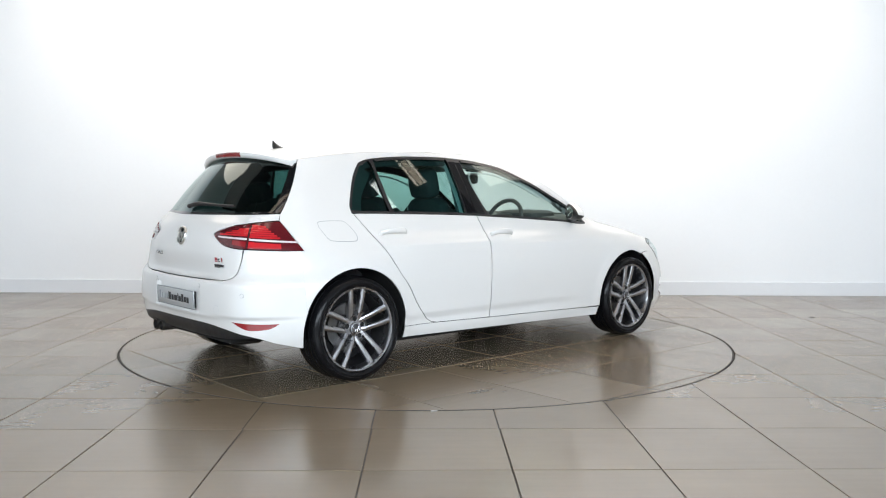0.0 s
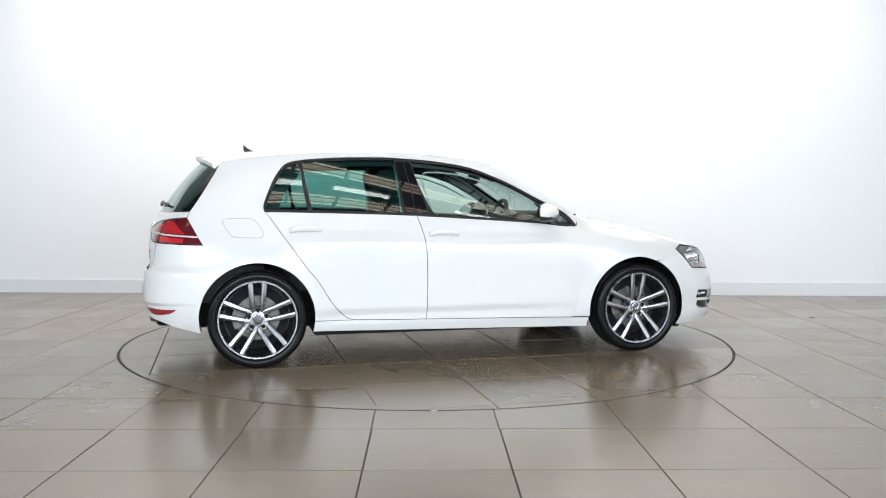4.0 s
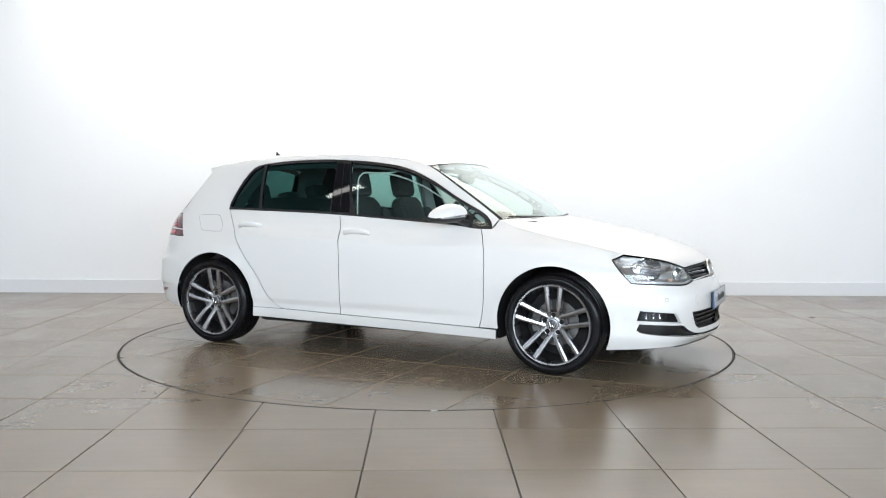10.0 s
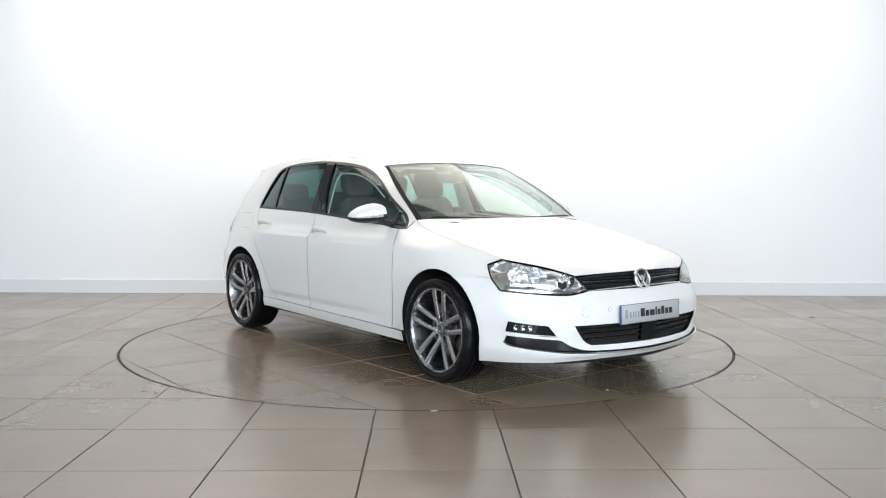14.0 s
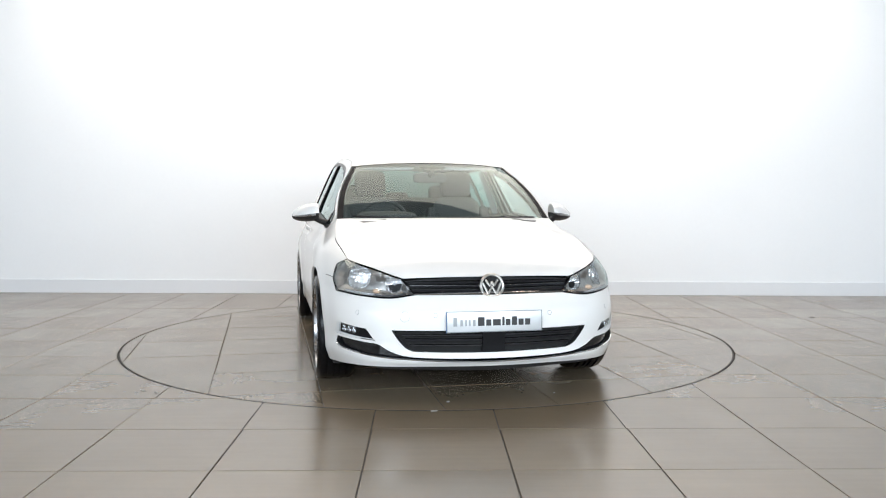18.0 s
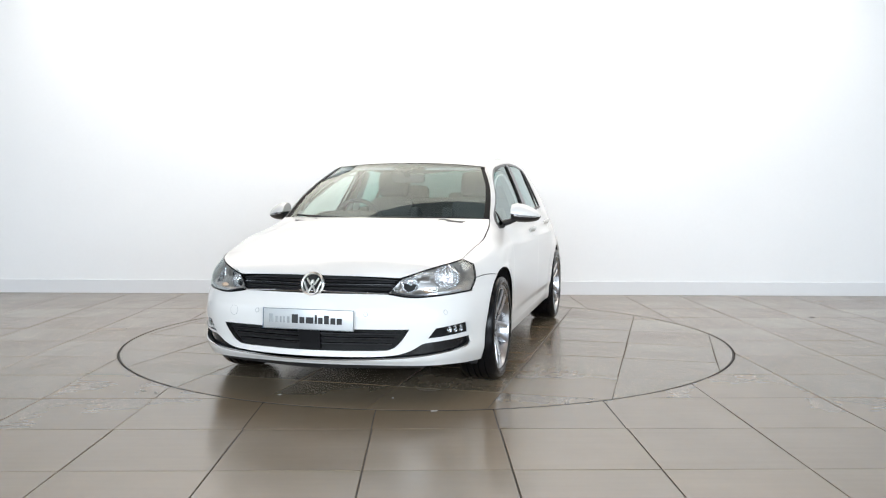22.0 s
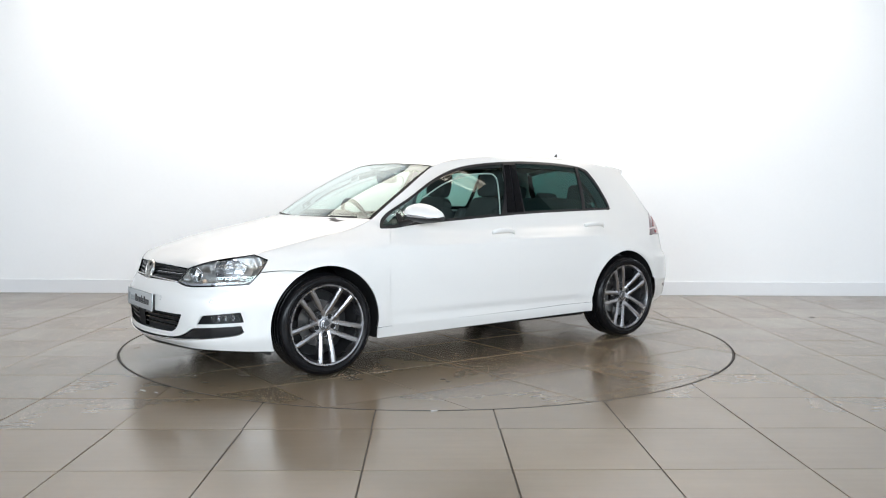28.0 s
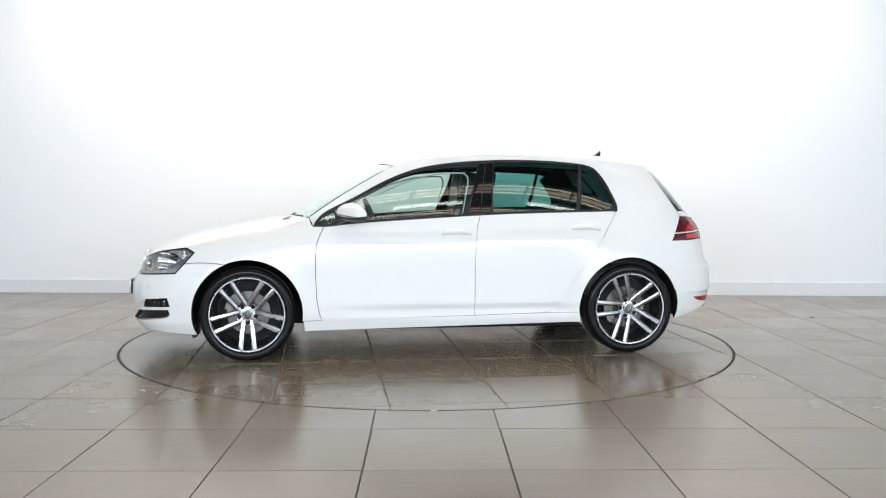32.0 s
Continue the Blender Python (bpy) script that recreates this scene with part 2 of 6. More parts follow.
def tube(points, radius, n=8, flat=1.0):
    """A round bar along points."""
    bm = bmesh.new()
    pts = [Vector(p) for p in points]
    rings = []
    for i, p in enumerate(pts):
        d = (pts[min(i + 1, len(pts) - 1)] - pts[max(i - 1, 0)]).normalized()
        up = Vector((0, 0, 1)) if abs(d.z) < 0.9 else Vector((1, 0, 0))
        a = d.cross(up).normalized()
        b = a.cross(d)
        r = radius[i] if isinstance(radius, (list, tuple)) else radius
        rings.append([bm.verts.new(p + a * r * math.cos(2 * math.pi * k / n) + b * r * flat * math.sin(2 * math.pi * k / n)) for k in range(n)])
    for u, v in zip(rings, rings[1:]):
        for k in range(n):
            bm.faces.new((u[k], u[(k + 1) % n], v[(k + 1) % n], v[k]))
    bm.faces.new(rings[0]), bm.faces.new(rings[-1])
    return bm


def pchip(xs, ys, x):
    """Monotone cubic interpolation."""
    xs, ys, x = np.asarray(xs, float), np.asarray(ys, float), np.asarray(x, float)
    h, dl = np.diff(xs), np.diff(ys) / np.diff(xs)
    m = np.zeros(len(xs))
    for i in range(1, len(xs) - 1):
        if dl[i - 1] * dl[i] > 0:
            w1, w2 = 2 * h[i] + h[i - 1], h[i] + 2 * h[i - 1]
            m[i] = (w1 + w2) / (w1 / dl[i - 1] + w2 / dl[i])
    m[0], m[-1] = dl[0], dl[-1]
    x = np.clip(x, xs[0], xs[-1])
    k = np.clip(np.searchsorted(xs, x) - 1, 0, len(xs) - 2)
    t = (x - xs[k]) / h[k]
    return (2 * t ** 3 - 3 * t ** 2 + 1) * ys[k] + (t ** 3 - 2 * t ** 2 + t) * h[k] * m[k] + (3 * t ** 2 - 2 * t ** 3) * ys[k + 1] + (t ** 3 - t ** 2) * h[k] * m[k + 1]


def catmull(pts, n=12, closed=False):
    """A smooth curve through points."""
    p = np.asarray(pts, float)
    q = np.vstack([p[-1], p, p[0], p[1]]) if closed else np.vstack([2 * p[0] - p[1], p, 2 * p[-1] - p[-2]])
    out = []
    for i in range(1, len(q) - 2):
        a, b, c, d = q[i - 1:i + 3]
        t = np.linspace(0, 1, n, endpoint=False)[:, None]
        out.append(0.5 * (2 * b + (c - a) * t + (2 * a - 5 * b + 4 * c - d) * t * t + (3 * b - a - 3 * c + d) * t ** 3))
    if not closed:
        out.append(p[-1:])
    return np.vstack(out)


def outline(*runs, step=0.02):
    """A closed outline out of runs; each run is a list of points, joined by a smooth curve; runs meet at corners."""
    pts = []
    for run in runs:
        run = np.asarray(run, float)
        seg = catmull(run, 10) if len(run) > 2 else run
        pts.append(seg)
    p = np.vstack(pts)
    out = []
    for a, b in zip(p, np.roll(p, -1, 0)):
        d = np.hypot(*(b - a))
        if d < 1e-5:
            continue
        k = max(1, int(math.ceil(d / step)))
        out += [a + (b - a) * i / k for i in range(k)]
    return np.array(out)


def inside(poly, pts):
    x, y = pts[:, 0], pts[:, 1]
    r = np.zeros(len(pts), bool)
    for (x0, y0), (x1, y1) in zip(poly, np.roll(poly, -1, 0)):
        c = (y0 > y) != (y1 > y)
        if c.any():
            r[c] ^= x[c] < (x1 - x0) * (y[c] - y0) / (y1 - y0) + x0
    return r


def shrink(poly, d):
    """The outline moved inwards by d."""
    area = 0.5 * np.sum(poly[:, 0] * np.roll(poly[:, 1], -1) - np.roll(poly[:, 0], -1) * poly[:, 1])
    t = np.roll(poly, -1, 0) - np.roll(poly, 1, 0)
    t /= np.maximum(np.hypot(t[:, 0], t[:, 1]), 1e-9)[:, None]
    return poly + np.stack([-t[:, 1], t[:, 0]], 1) * d * np.sign(area)


def fill(poly, holes=(), step=0.035):
    """Triangulates an outline with holes: points, triangles, and the loops of its border."""
    loops = [poly, *holes]
    pts, edges, at, rims = [], [], 0, []
    for lp in loops:
        pts.append(lp)
        ids = list(range(at, at + len(lp)))
        rims.append(ids)
        edges += list(zip(ids, ids[1:] + ids[:1]))
        at += len(lp)
    lo, hi = poly.min(0), poly.max(0)
    gx, gy = np.meshgrid(np.arange(lo[0] + step / 3, hi[0], step), np.arange(lo[1] + step / 3, hi[1], step))
    gx[1::2] += step / 2
    g = np.stack([gx.ravel(), gy.ravel()], 1)
    ok = inside(poly, g)
    for hole in holes:
        ok &= ~inside(hole, g)
    g = g[ok]
    if len(g):
        rim = np.vstack(loops)
        near = np.array([np.min(np.sum((rim - q) ** 2, 1)) for q in g])
        g = g[near > (0.4 * step) ** 2]
    allp = np.vstack([*pts, g])
    v, _, f, *_ = delaunay_2d_cdt([Vector(q) for q in allp], edges, [], 0, 1e-6)
    v = np.array([tuple(q) for q in v])
    f = np.array([tuple(q) for q in f])
    mid = v[f].mean(1)
    ok = inside(poly, mid)
    for hole in holes:
        ok &= ~inside(hole, mid)
    return v, f[ok], loops


def sheet(name, surface, poly, mat, parent, holes=(), step=0.035, depth=0.012, lift=0.0, label=""):
    """A panel: the outline in the surface's own plane, laid on the surface, with its edge turned in by depth."""
    v, f, loops = fill(poly, holes, step)
    p, n = surface(v)
    verts, norms, faces = list(p + n * lift), list(n), [tuple(t) for t in f]
    if depth:
        for lp in loops:
            q, m = surface(lp)
            a = len(verts)
            k = len(lp)
            verts += list(q + m * lift) + list(q + m * (lift - depth))
            norms += list(m) * 1 + list(m)
            faces += [(a + i, a + (i + 1) % k, a + k + (i + 1) % k, a + k + i) for i in range(k)]
    return link_mesh(name, verts, faces, mat, parent, norms, label=label)


def grid_sheet(name, surface, us, vs, mat, parent, depth=0.012, lift=0.0, label=""):
    """A panel over a regular grid of the surface's two parameters."""
    uu, vv = np.meshgrid(us, vs)
    p, n = surface(np.stack([uu.ravel(), vv.ravel()], 1))
    w, h = len(us), len(vs)
    faces = [(j * w + i, j * w + i + 1, (j + 1) * w + i + 1, (j + 1) * w + i) for j in range(h - 1) for i in range(w - 1)]
    a, b, c = (p[i] for i in faces[len(faces) // 2][:3])
    if np.dot(np.cross(b - a, c - a), n[faces[len(faces) // 2][0]]) < 0:
        faces = [f[::-1] for f in faces]
    verts, norms = list(p + n * lift), list(n)
    if depth:
        rim = list(range(w)) + [j * w + w - 1 for j in range(1, h)] + [(h - 1) * w + i for i in range(w - 2, -1, -1)] + [j * w for j in range(h - 2, 0, -1)]
        a, k = len(verts), len(rim)
        verts += [verts[i] for i in rim] + [verts[i] - n[i] * depth for i in rim]
        norms += [n[i] for i in rim] * 2
        faces += [(a + i, a + (i + 1) % k, a + k + (i + 1) % k, a + k + i) for i in range(k)]
    return link_mesh(name, verts, faces, mat, parent, norms, label=label)


def with_normals(f, e=1e-3):
    """Makes a surface that gives places and unit normals out of one that gives places."""
    def surface(q):
        q = np.asarray(q, float)
        du, dv = np.array([e, 0]), np.array([0, e])
        n = np.cross(f(q + du) - f(q - du), f(q + dv) - f(q - dv))
        n /= np.maximum(np.linalg.norm(n, axis=1), 1e-12)[:, None]
        return f(q), n
    return surface


# ---- the showroom ----
WALL_L, WALL_R = Vector((-8.0, 3.10)), Vector((8.0, 2.635))
CEIL_Z = 3.8


def slab_between(name, a, b, z0, z1, thick, mat, holes=(), kind="structure", label="", category="wall"):
    """An upright wall from a to b; thick goes to its left side; holes: (from, to, bottom, top) along it."""
    d = (b - a)
    n = Vector((-d.y, d.x)).normalized() * thick
    ln = d.length
    d = d / ln
    xs = sorted({0.0, ln, *[h for q in holes for h in q[:2]]})
    zs = sorted({z0, z1, *[h for q in holes for h in q[2:]]})
    bm = bmesh.new()
    for x0, x1 in zip(xs, xs[1:]):
        for w0, w1 in zip(zs, zs[1:]):
            if any(q[0] <= x0 and x1 <= q[1] and q[2] <= w0 and w1 <= q[3] for q in holes):
                continue
            c = a + d * (x0 + x1) / 2 + n / 2
            ang = math.atan2(d.y, d.x)
            bm = merge(bm, box(c.x, c.y, (w0 + w1) / 2, x1 - x0, abs(thick), w1 - w0, m=Matrix.Rotation(ang, 4, "Z")))
    bmesh.ops.remove_doubles(bm, verts=bm.verts, dist=1e-4)
    ob = part(name, bm, mat, None, smooth=False)
    return tagged(ob, label, category, "", kind)


def build_room():
    slab_between("wall_north", WALL_L, WALL_R, 0.0, CEIL_Z, 0.2, WALL, label="plain white painted showroom wall")
    # side walls out of view, added to close the room and bounce light
    slab_between("wall_east", Vector((7.6, 2.6)), Vector((7.6, -9.3)), 0.0, CEIL_Z, 0.2, WALL, label="unseen plain white side wall added to close the showroom")
    slab_between("wall_west", Vector((-7.6, -9.3)), Vector((-7.6, 3.1)), 0.0, CEIL_Z, 0.2, WALL, label="unseen plain white side wall added to close the showroom")
    slab_between("wall_south", Vector((7.8, -9.2)), Vector((-7.8, -9.2)), 0.0, CEIL_Z, 0.2, WALL,
                 holes=[(0.8, 5.2, 1.4, 3.5), (5.6, 10.0, 1.4, 3.5), (10.4, 14.8, 1.4, 3.5)], label="white showroom wall with three shop windows")
    tagged(part("ceiling", box(0, -5.15, CEIL_Z + 0.06, 15.8, 9.5, 0.12), CEIL, None, smooth=False), "dark-toned front half of the showroom ceiling, out of view", "ceiling", "", "structure")
    tagged(part("ceiling_rear", box(0, 1.55, CEIL_Z + 0.06, 15.8, 3.9, 0.12), CEIL_PALE, None, smooth=False), "pale-toned ceiling over the turntable, out of view", "ceiling", "", "structure")
    # skirting along the back wall
    d = (WALL_R - WALL_L).normalized()
    ang = math.atan2(d.y, d.x)
    mid = (WALL_L + WALL_R) / 2
    off = Vector((d.y, -d.x)) * 0.009
    tagged(part("baseboard", box(mid.x + off.x, mid.y + off.y, 0.075, 15.2, 0.012, 0.15, 0.003, Matrix.Rotation(ang, 4, "Z")), SKIRT, None, smooth=False),
           "low white skirting board along the back wall", "skirting", "", "structure")
    # daylight outside the windows
    tagged(link_mesh("backdrop", [(-9, -12.0, -1), (9, -12.0, -1), (9, -12.0, 6), (-9, -12.0, 6)], [(3, 2, 1, 0)], DAY_GLOW), "bright overcast daylight outside", "backdrop", "", "structure")
    # windows
    for k, cx in enumerate((4.8, 0.0, -4.8)):
        win = tagged(new(f"window_{k + 1}"), "large fixed shop window with a slim white border", "window", "", "structure")
        for bx, bz, sx, sz in ((-2.17, 2.45, 0.06, 2.1), (2.17, 2.45, 0.06, 2.1), (0, 1.43, 4.28, 0.06), (0, 3.47, 4.28, 0.06)):
            part("window_frame", box(cx + bx, -9.3, bz, sx, 0.08, sz, 0.004), SKIRT, win)
    # slatted timber lamp panels and white tube lamps hang in rows under the dark front half of the ceiling
    panel = None
    for y, first, count in ((-0.95, -3, 7), (-2.70, -5, 11), (-3.35, -5, 11)):
        for i in range(count):
            at = Matrix.Translation((0.65 + 0.80 * (first + i), y, CEIL_Z - 0.06))
            if panel is None:
                panel = tagged(new("panel_lamp"), "slatted pale timber lamp panel under the dark ceiling", "ceiling lamp", "timber lamp panels")
                part("housing", box(0, 0, 0.03, 0.76, 0.27, 0.03, 0.004), BEAM, panel)
                for dy in (-0.118, -0.054, 0.054, 0.118):
                    part("slat", box(0, dy, 0.0, 0.76, 0.014, 0.034, 0.003), BEAM, panel)
                for dy, w, mat in ((-0.086, 0.046, PANEL_GLOW), (0.0, 0.090, PANEL_DIM), (0.086, 0.046, PANEL_GLOW)):
                    part("diffuser", box(0, dy, 0.006, 0.74, w, 0.012, 0.002), mat, panel, "warm glowing strip")
                panel.matrix_basis = at
            else:
                copy_thing(panel, at)
    tube_lamp = None
    for y, middles in ((-1.68, (-3.40, -1.00, 1.15, 3.10)), (-3.05, (-0.75, 0.55, 2.40))):
        for cx in middles:
            at = Matrix.Translation((cx, y, CEIL_Z - 0.03))
            if tube_lamp is None:
                tube_lamp = tagged(new("tube_lamp"), "slim white tube lamp under the dark ceiling", "ceiling lamp", "tube lamps")
                part("housing", box(0, 0, 0.0, 0.92, 0.12, 0.05, 0.006), SKIRT, tube_lamp)
                part("diffuser", box(0, 0, -0.034, 0.86, 0.085, 0.026, 0.008), LAMP_GLOW, tube_lamp, "bright white diffuser")
                tube_lamp.matrix_basis = at
            else:
                copy_thing(tube_lamp, at)


def clip_square(x0, x1, y0, y1, inner):
    """A tile cut by the turntable's circle: inside it, or outside it."""
    r = DISC_R - 0.014 if inner else DISC_R + 0.004
    n = 160
    circle = np.array([(r * math.cos(2 * math.pi * i / n), r * math.sin(2 * math.pi * i / n)) for i in range(n)])
    sq = np.array([(x0, y0), (x1, y0), (x1, y1), (x0, y1)])
    corners = np.hypot(sq[:, 0], sq[:, 1])
    nearest = math.hypot(max(x0, min(0, x1)), max(y0, min(0, y1)))
    if inner and corners.max() < r or not inner and nearest > r:
        return "whole"
    if inner and nearest > r or not inner and corners.max() < r:
        return None
    pts = np.vstack([sq, circle])
    edges = [(i, (i + 1) % 4) for i in range(4)] + [(4 + i, 4 + (i + 1) % n) for i in range(n)]
    v, e, f, *_ = delaunay_2d_cdt([Vector(q) for q in pts], edges, [], 0, 1e-6)
    v = np.array([tuple(q) for q in v])
    f = [t for t in f if (lambda c: x0 < c[0] < x1 and y0 < c[1] < y1 and (math.hypot(*c) < r) == inner)(v[list(t)].mean(0))]
    if not f:
        return None
    bm = bmesh.new()
    used = {i: bm.verts.new((*v[i], 0.0)) for i in sorted({i for t in f for i in t})}
    for t in f:
        bm.faces.new([used[i] for i in t])
    got = bmesh.ops.extrude_face_region(bm, geom=list(bm.faces))
    bmesh.ops.translate(bm, vec=(0, 0, -0.012), verts=[g for g in got["geom"] if isinstance(g, bmesh.types.BMVert)])
    return bm


def tile_bm():
    s = TILE - 0.0056
    bm = box(0, 0, -0.006, s, s, 0.012)
    top = [e for e in bm.edges if all(v.co.z > -0.001 for v in e.verts)]
    bmesh.ops.bevel(bm, geom=top, offset=0.0015, segments=1, affect="EDGES")
    return bm


def build_floor():
    # the slab below with the joints, open where the turntable sits
    floor = tagged(part("floor", box(0, -3.2, -0.06, 15.4, 12.6, 0.09), GROUT, None, smooth=False), "taupe porcelain tiles with dark joints", "floor", "", "structure")
    n = 128
    hole = np.array([((DISC_R + 0.004) * math.cos(2 * math.pi * i / n), (DISC_R + 0.004) * math.sin(2 * math.pi * i / n)) for i in range(n)])
    edge = outline([(-7.6, -9.4), (7.6, -9.4)], [(7.6, -9.4), (7.6, 3.0)], [(7.6, 3.0), (-7.6, 3.0)], [(-7.6, 3.0), (-7.6, -9.4)], step=1.0)
    v, f, loops = fill(edge, [hole], 1.0)
    link_mesh("joints", [(*q, -0.005) for q in v], f, GROUT, floor, smooth=False)
    whole = None
    rest = bmesh.new()
    gx, gy, ga = -1.4884, -3.2115, radians(0.08)
    turn = Matrix.Rotation(ga, 4, "Z")
    uneven = random.Random(4)
    j = 0.0028
    for row in range(-10, 11):
        for col in range(-11, 16):
            x0, y0 = gx + col * TILE, gy + row * TILE
            if y0 > 3.0 or x0 > 7.5 or x0 < -7.5 or y0 < -9.3:
                continue
            m = turn @ Matrix.Translation((x0 + TILE / 2, y0 + TILE / 2, 0)) @ Matrix.Rotation(uneven.uniform(-0.0016, 0.0016), 4, "X") @ Matrix.Rotation(uneven.uniform(-0.0016, 0.0016), 4, "Y")
            got = clip_square(x0 + j, x0 + TILE - j, y0 + j, y0 + TILE - j, False)
            if got is None:
                continue
            if got == "whole":
                near = -4.4 < y0 < 3.0 and abs(x0 + 0.3) < 0.55 * (y0 + 7.8) + 0.3
                if not near:
                    b = tile_bm()
                    bmesh.ops.transform(b, matrix=m, verts=b.verts)
                    rest = merge(rest, b)
                    continue
                if whole is None:
                    whole = part("tile", tile_bm(), FLOOR_TILE, floor, smooth=False)
                    whole.matrix_basis = m
                else:
                    same_part(whole, floor, m)
            else:
                part("tile", got, FLOOR_TILE, floor, smooth=False)
    tagged(part("far_tiles", rest, FLOOR_TILE, floor, smooth=False), kind="stuff")


def build_turntable():
    disc = tagged(new("turntable"), "round turntable set flush into the floor, tiled in taupe porcelain", "turntable")
    bm = lathe([(0.001, -0.0035), (DISC_R - 0.013, -0.0035), (DISC_R - 0.013, -0.014), (0.001, -0.014)], 128, "Z")
    part("platform", bm, GROUT_PALE, disc, smooth=False)
    part("rim", lathe([(DISC_R - 0.0105, -0.013), (DISC_R - 0.0105, -0.0008), (DISC_R - 0.0095, -0.0002), (DISC_R - 0.0045, -0.0002), (DISC_R - 0.0035, -0.0008), (DISC_R - 0.0035, -0.013)], 160, "Z"), DISC_RIM, disc, "dark worn metal edge ring")
    whole = None
    j = 0.0024
    p = 0.613
    for row in range(-5, 5):
        for col in range(-5, 5):
            x0, y0 = 0.465 + col * p, -0.94 + row * p + p
            got = clip_square(x0 + j, x0 + p - j, y0 + j, y0 + p - j, True)
            if got is None:
                continue
            if got == "whole":
                m = Matrix.Translation((x0 + p / 2, y0 + p / 2, 0))
                if whole is None:
                    whole = part("tile", tile_bm(), FLOOR_TILE, disc, smooth=False)
                    whole.matrix_basis = m
                else:
                    same_part(whole, disc, m)
            else:
                part("tile", got, FLOOR_TILE, disc, smooth=False)
    # pale specks left on its tiles
    for x, y, r in ((2.06, -0.28, 0.010), (1.97, 0.35, 0.006)):
        part("speck", chip(x, y, r, 5), SPECK, disc)
    return disc


def chip(x, y, r, seed, long=1.0, ang=0.0):
    """A thin flake with an uneven outline, lying on the floor."""
    rnd = random.Random(seed)
    bm = bmesh.new()
    top, low = [], []
    for i in range(9):
        a = 2 * math.pi * i / 9
        k = r * rnd.uniform(0.6, 1.1)
        u, v = k * math.cos(a) * long, k * math.sin(a)
        px_, py_ = x + u * math.cos(ang) - v * math.sin(ang), y + u * math.sin(ang) + v * math.cos(ang)
        top.append(bm.verts.new((px_, py_, 0.0035)))
        low.append(bm.verts.new((px_, py_, 0.0003)))
    bm.faces.new(top), bm.faces.new(low[::-1])
    for i in range(9):
        bm.faces.new((low[i], low[(i + 1) % 9], top[(i + 1) % 9], top[i]))
    return bm


def build_litter():
    tagged(part("floor_chip", chip(3.51, 1.08, 0.022, 3, 1.5), LITTER, None), "small dark flake of dirt on the floor tiles", "debris", "bits on the floor")
    for x, y, r, long, ang, seed in ((0.03, -2.272, 0.012, 2.0, 0.1, 8), (-1.61, -1.81, 0.011, 3.0, -0.75, 9), (-1.52, -1.86, 0.008, 2.0, -0.7, 10)):
        tagged(part("joint_chip", chip(x, y, r, seed, long, ang), SPECK, None), "pale chip in the joint beside the turntable", "debris", "chips at the joint")


build_room()
build_floor()
build_litter()
turntable = build_turntable()


# ---- the car: x forward, y to its left, z up ----
HUB_F, HUB_R, HUB_Z = 1.307, -1.329, 0.314
car = tagged(new("hatchback_car"), "white five-door hatchback with dark tinted rear windows, standing on the turntable", "car")

# plan outline at bumper height, from the nose's middle round the left side to the tail's middle
PLAN = catmull([(2.170, -0.26), (2.192, 0.0), (2.170, 0.26), (2.108, 0.52), (2.005, 0.685), (1.83, 0.802), (1.60, 0.864), (1.30, 0.886), (0.80, 0.888),
                (0.20, 0.886), (-0.40, 0.886), (-1.00, 0.886), (-1.30, 0.884), (-1.55, 0.872), (-1.75, 0.842), (-1.90, 0.785), (-2.00, 0.690), (-2.040, 0.56),
                (-2.062, 0.30), (-2.068, 0.0), (-2.062, -0.30)], 24)[24:-24]
ARC = np.concatenate([[0], np.cumsum(np.hypot(*np.diff(PLAN, axis=0).T))])
S = ARC[-1]


def sx(x):
    """The place along the outline at a length x of the car (on its side)."""
    return np.interp(-np.asarray(x, float), -PLAN[:, 0], ARC)


def sf(y):
    """The place along the outline at a width y of the nose."""
    half = PLAN[:len(PLAN) // 2]
    k = np.argmax(half[:, 1])
    return np.sign(y) * np.interp(np.abs(y), half[:k + 1, 1], ARC[:k + 1])


def sr(y):
    """The place along the outline at a width y of the tail."""
    h = len(PLAN) // 2
    q = PLAN[h:][::-1]
    k = np.argmax(q[:, 1])
    d = np.interp(np.abs(y), q[:k + 1, 1], ARC[h:][::-1][:k + 1])
    return np.where(np.asarray(y) >= 0, d, 2 * S - d)


# how far the skin stands inside the outline at each height: (height, offset), station by station
NOSE = [(0.15, -0.075), (0.21, -0.045), (0.245, -0.015), (0.30, -0.022), (0.40, -0.012), (0.48, -0.018), (0.55, -0.042), (0.60, -0.072), (0.67, -0.112), (0.76, -0.19), (0.95, -0.42), (1.4, -0.9)]
NOSE_SIDE = [(0.15, -0.085), (0.21, -0.050), (0.245, -0.020), (0.30, -0.022), (0.40, -0.010), (0.48, -0.014), (0.55, -0.045), (0.60, -0.075), (0.67, -0.104), (0.76, -0.20), (0.95, -0.42), (1.4, -0.9)]
CORNER = [(0.15, -0.060), (0.21, -0.030), (0.26, -0.008), (0.33, -0.010), (0.42, -0.004), (0.50, -0.014), (0.58, -0.038), (0.62, -0.042), (0.66, -0.055), (0.70, -0.082), (0.735, -0.115), (0.79, -0.165), (0.95, -0.36), (1.4, -0.8)]
WING_TIP = [(0.15, -0.055), (0.21, -0.028), (0.26, -0.012), (0.35, -0.006), (0.45, 0.0), (0.55, -0.006), (0.60, -0.015), (0.64, -0.021), (0.68, -0.039), (0.735, -0.078), (0.785, -0.130), (0.84, -0.22), (0.95, -0.34), (1.4, -0.7)]
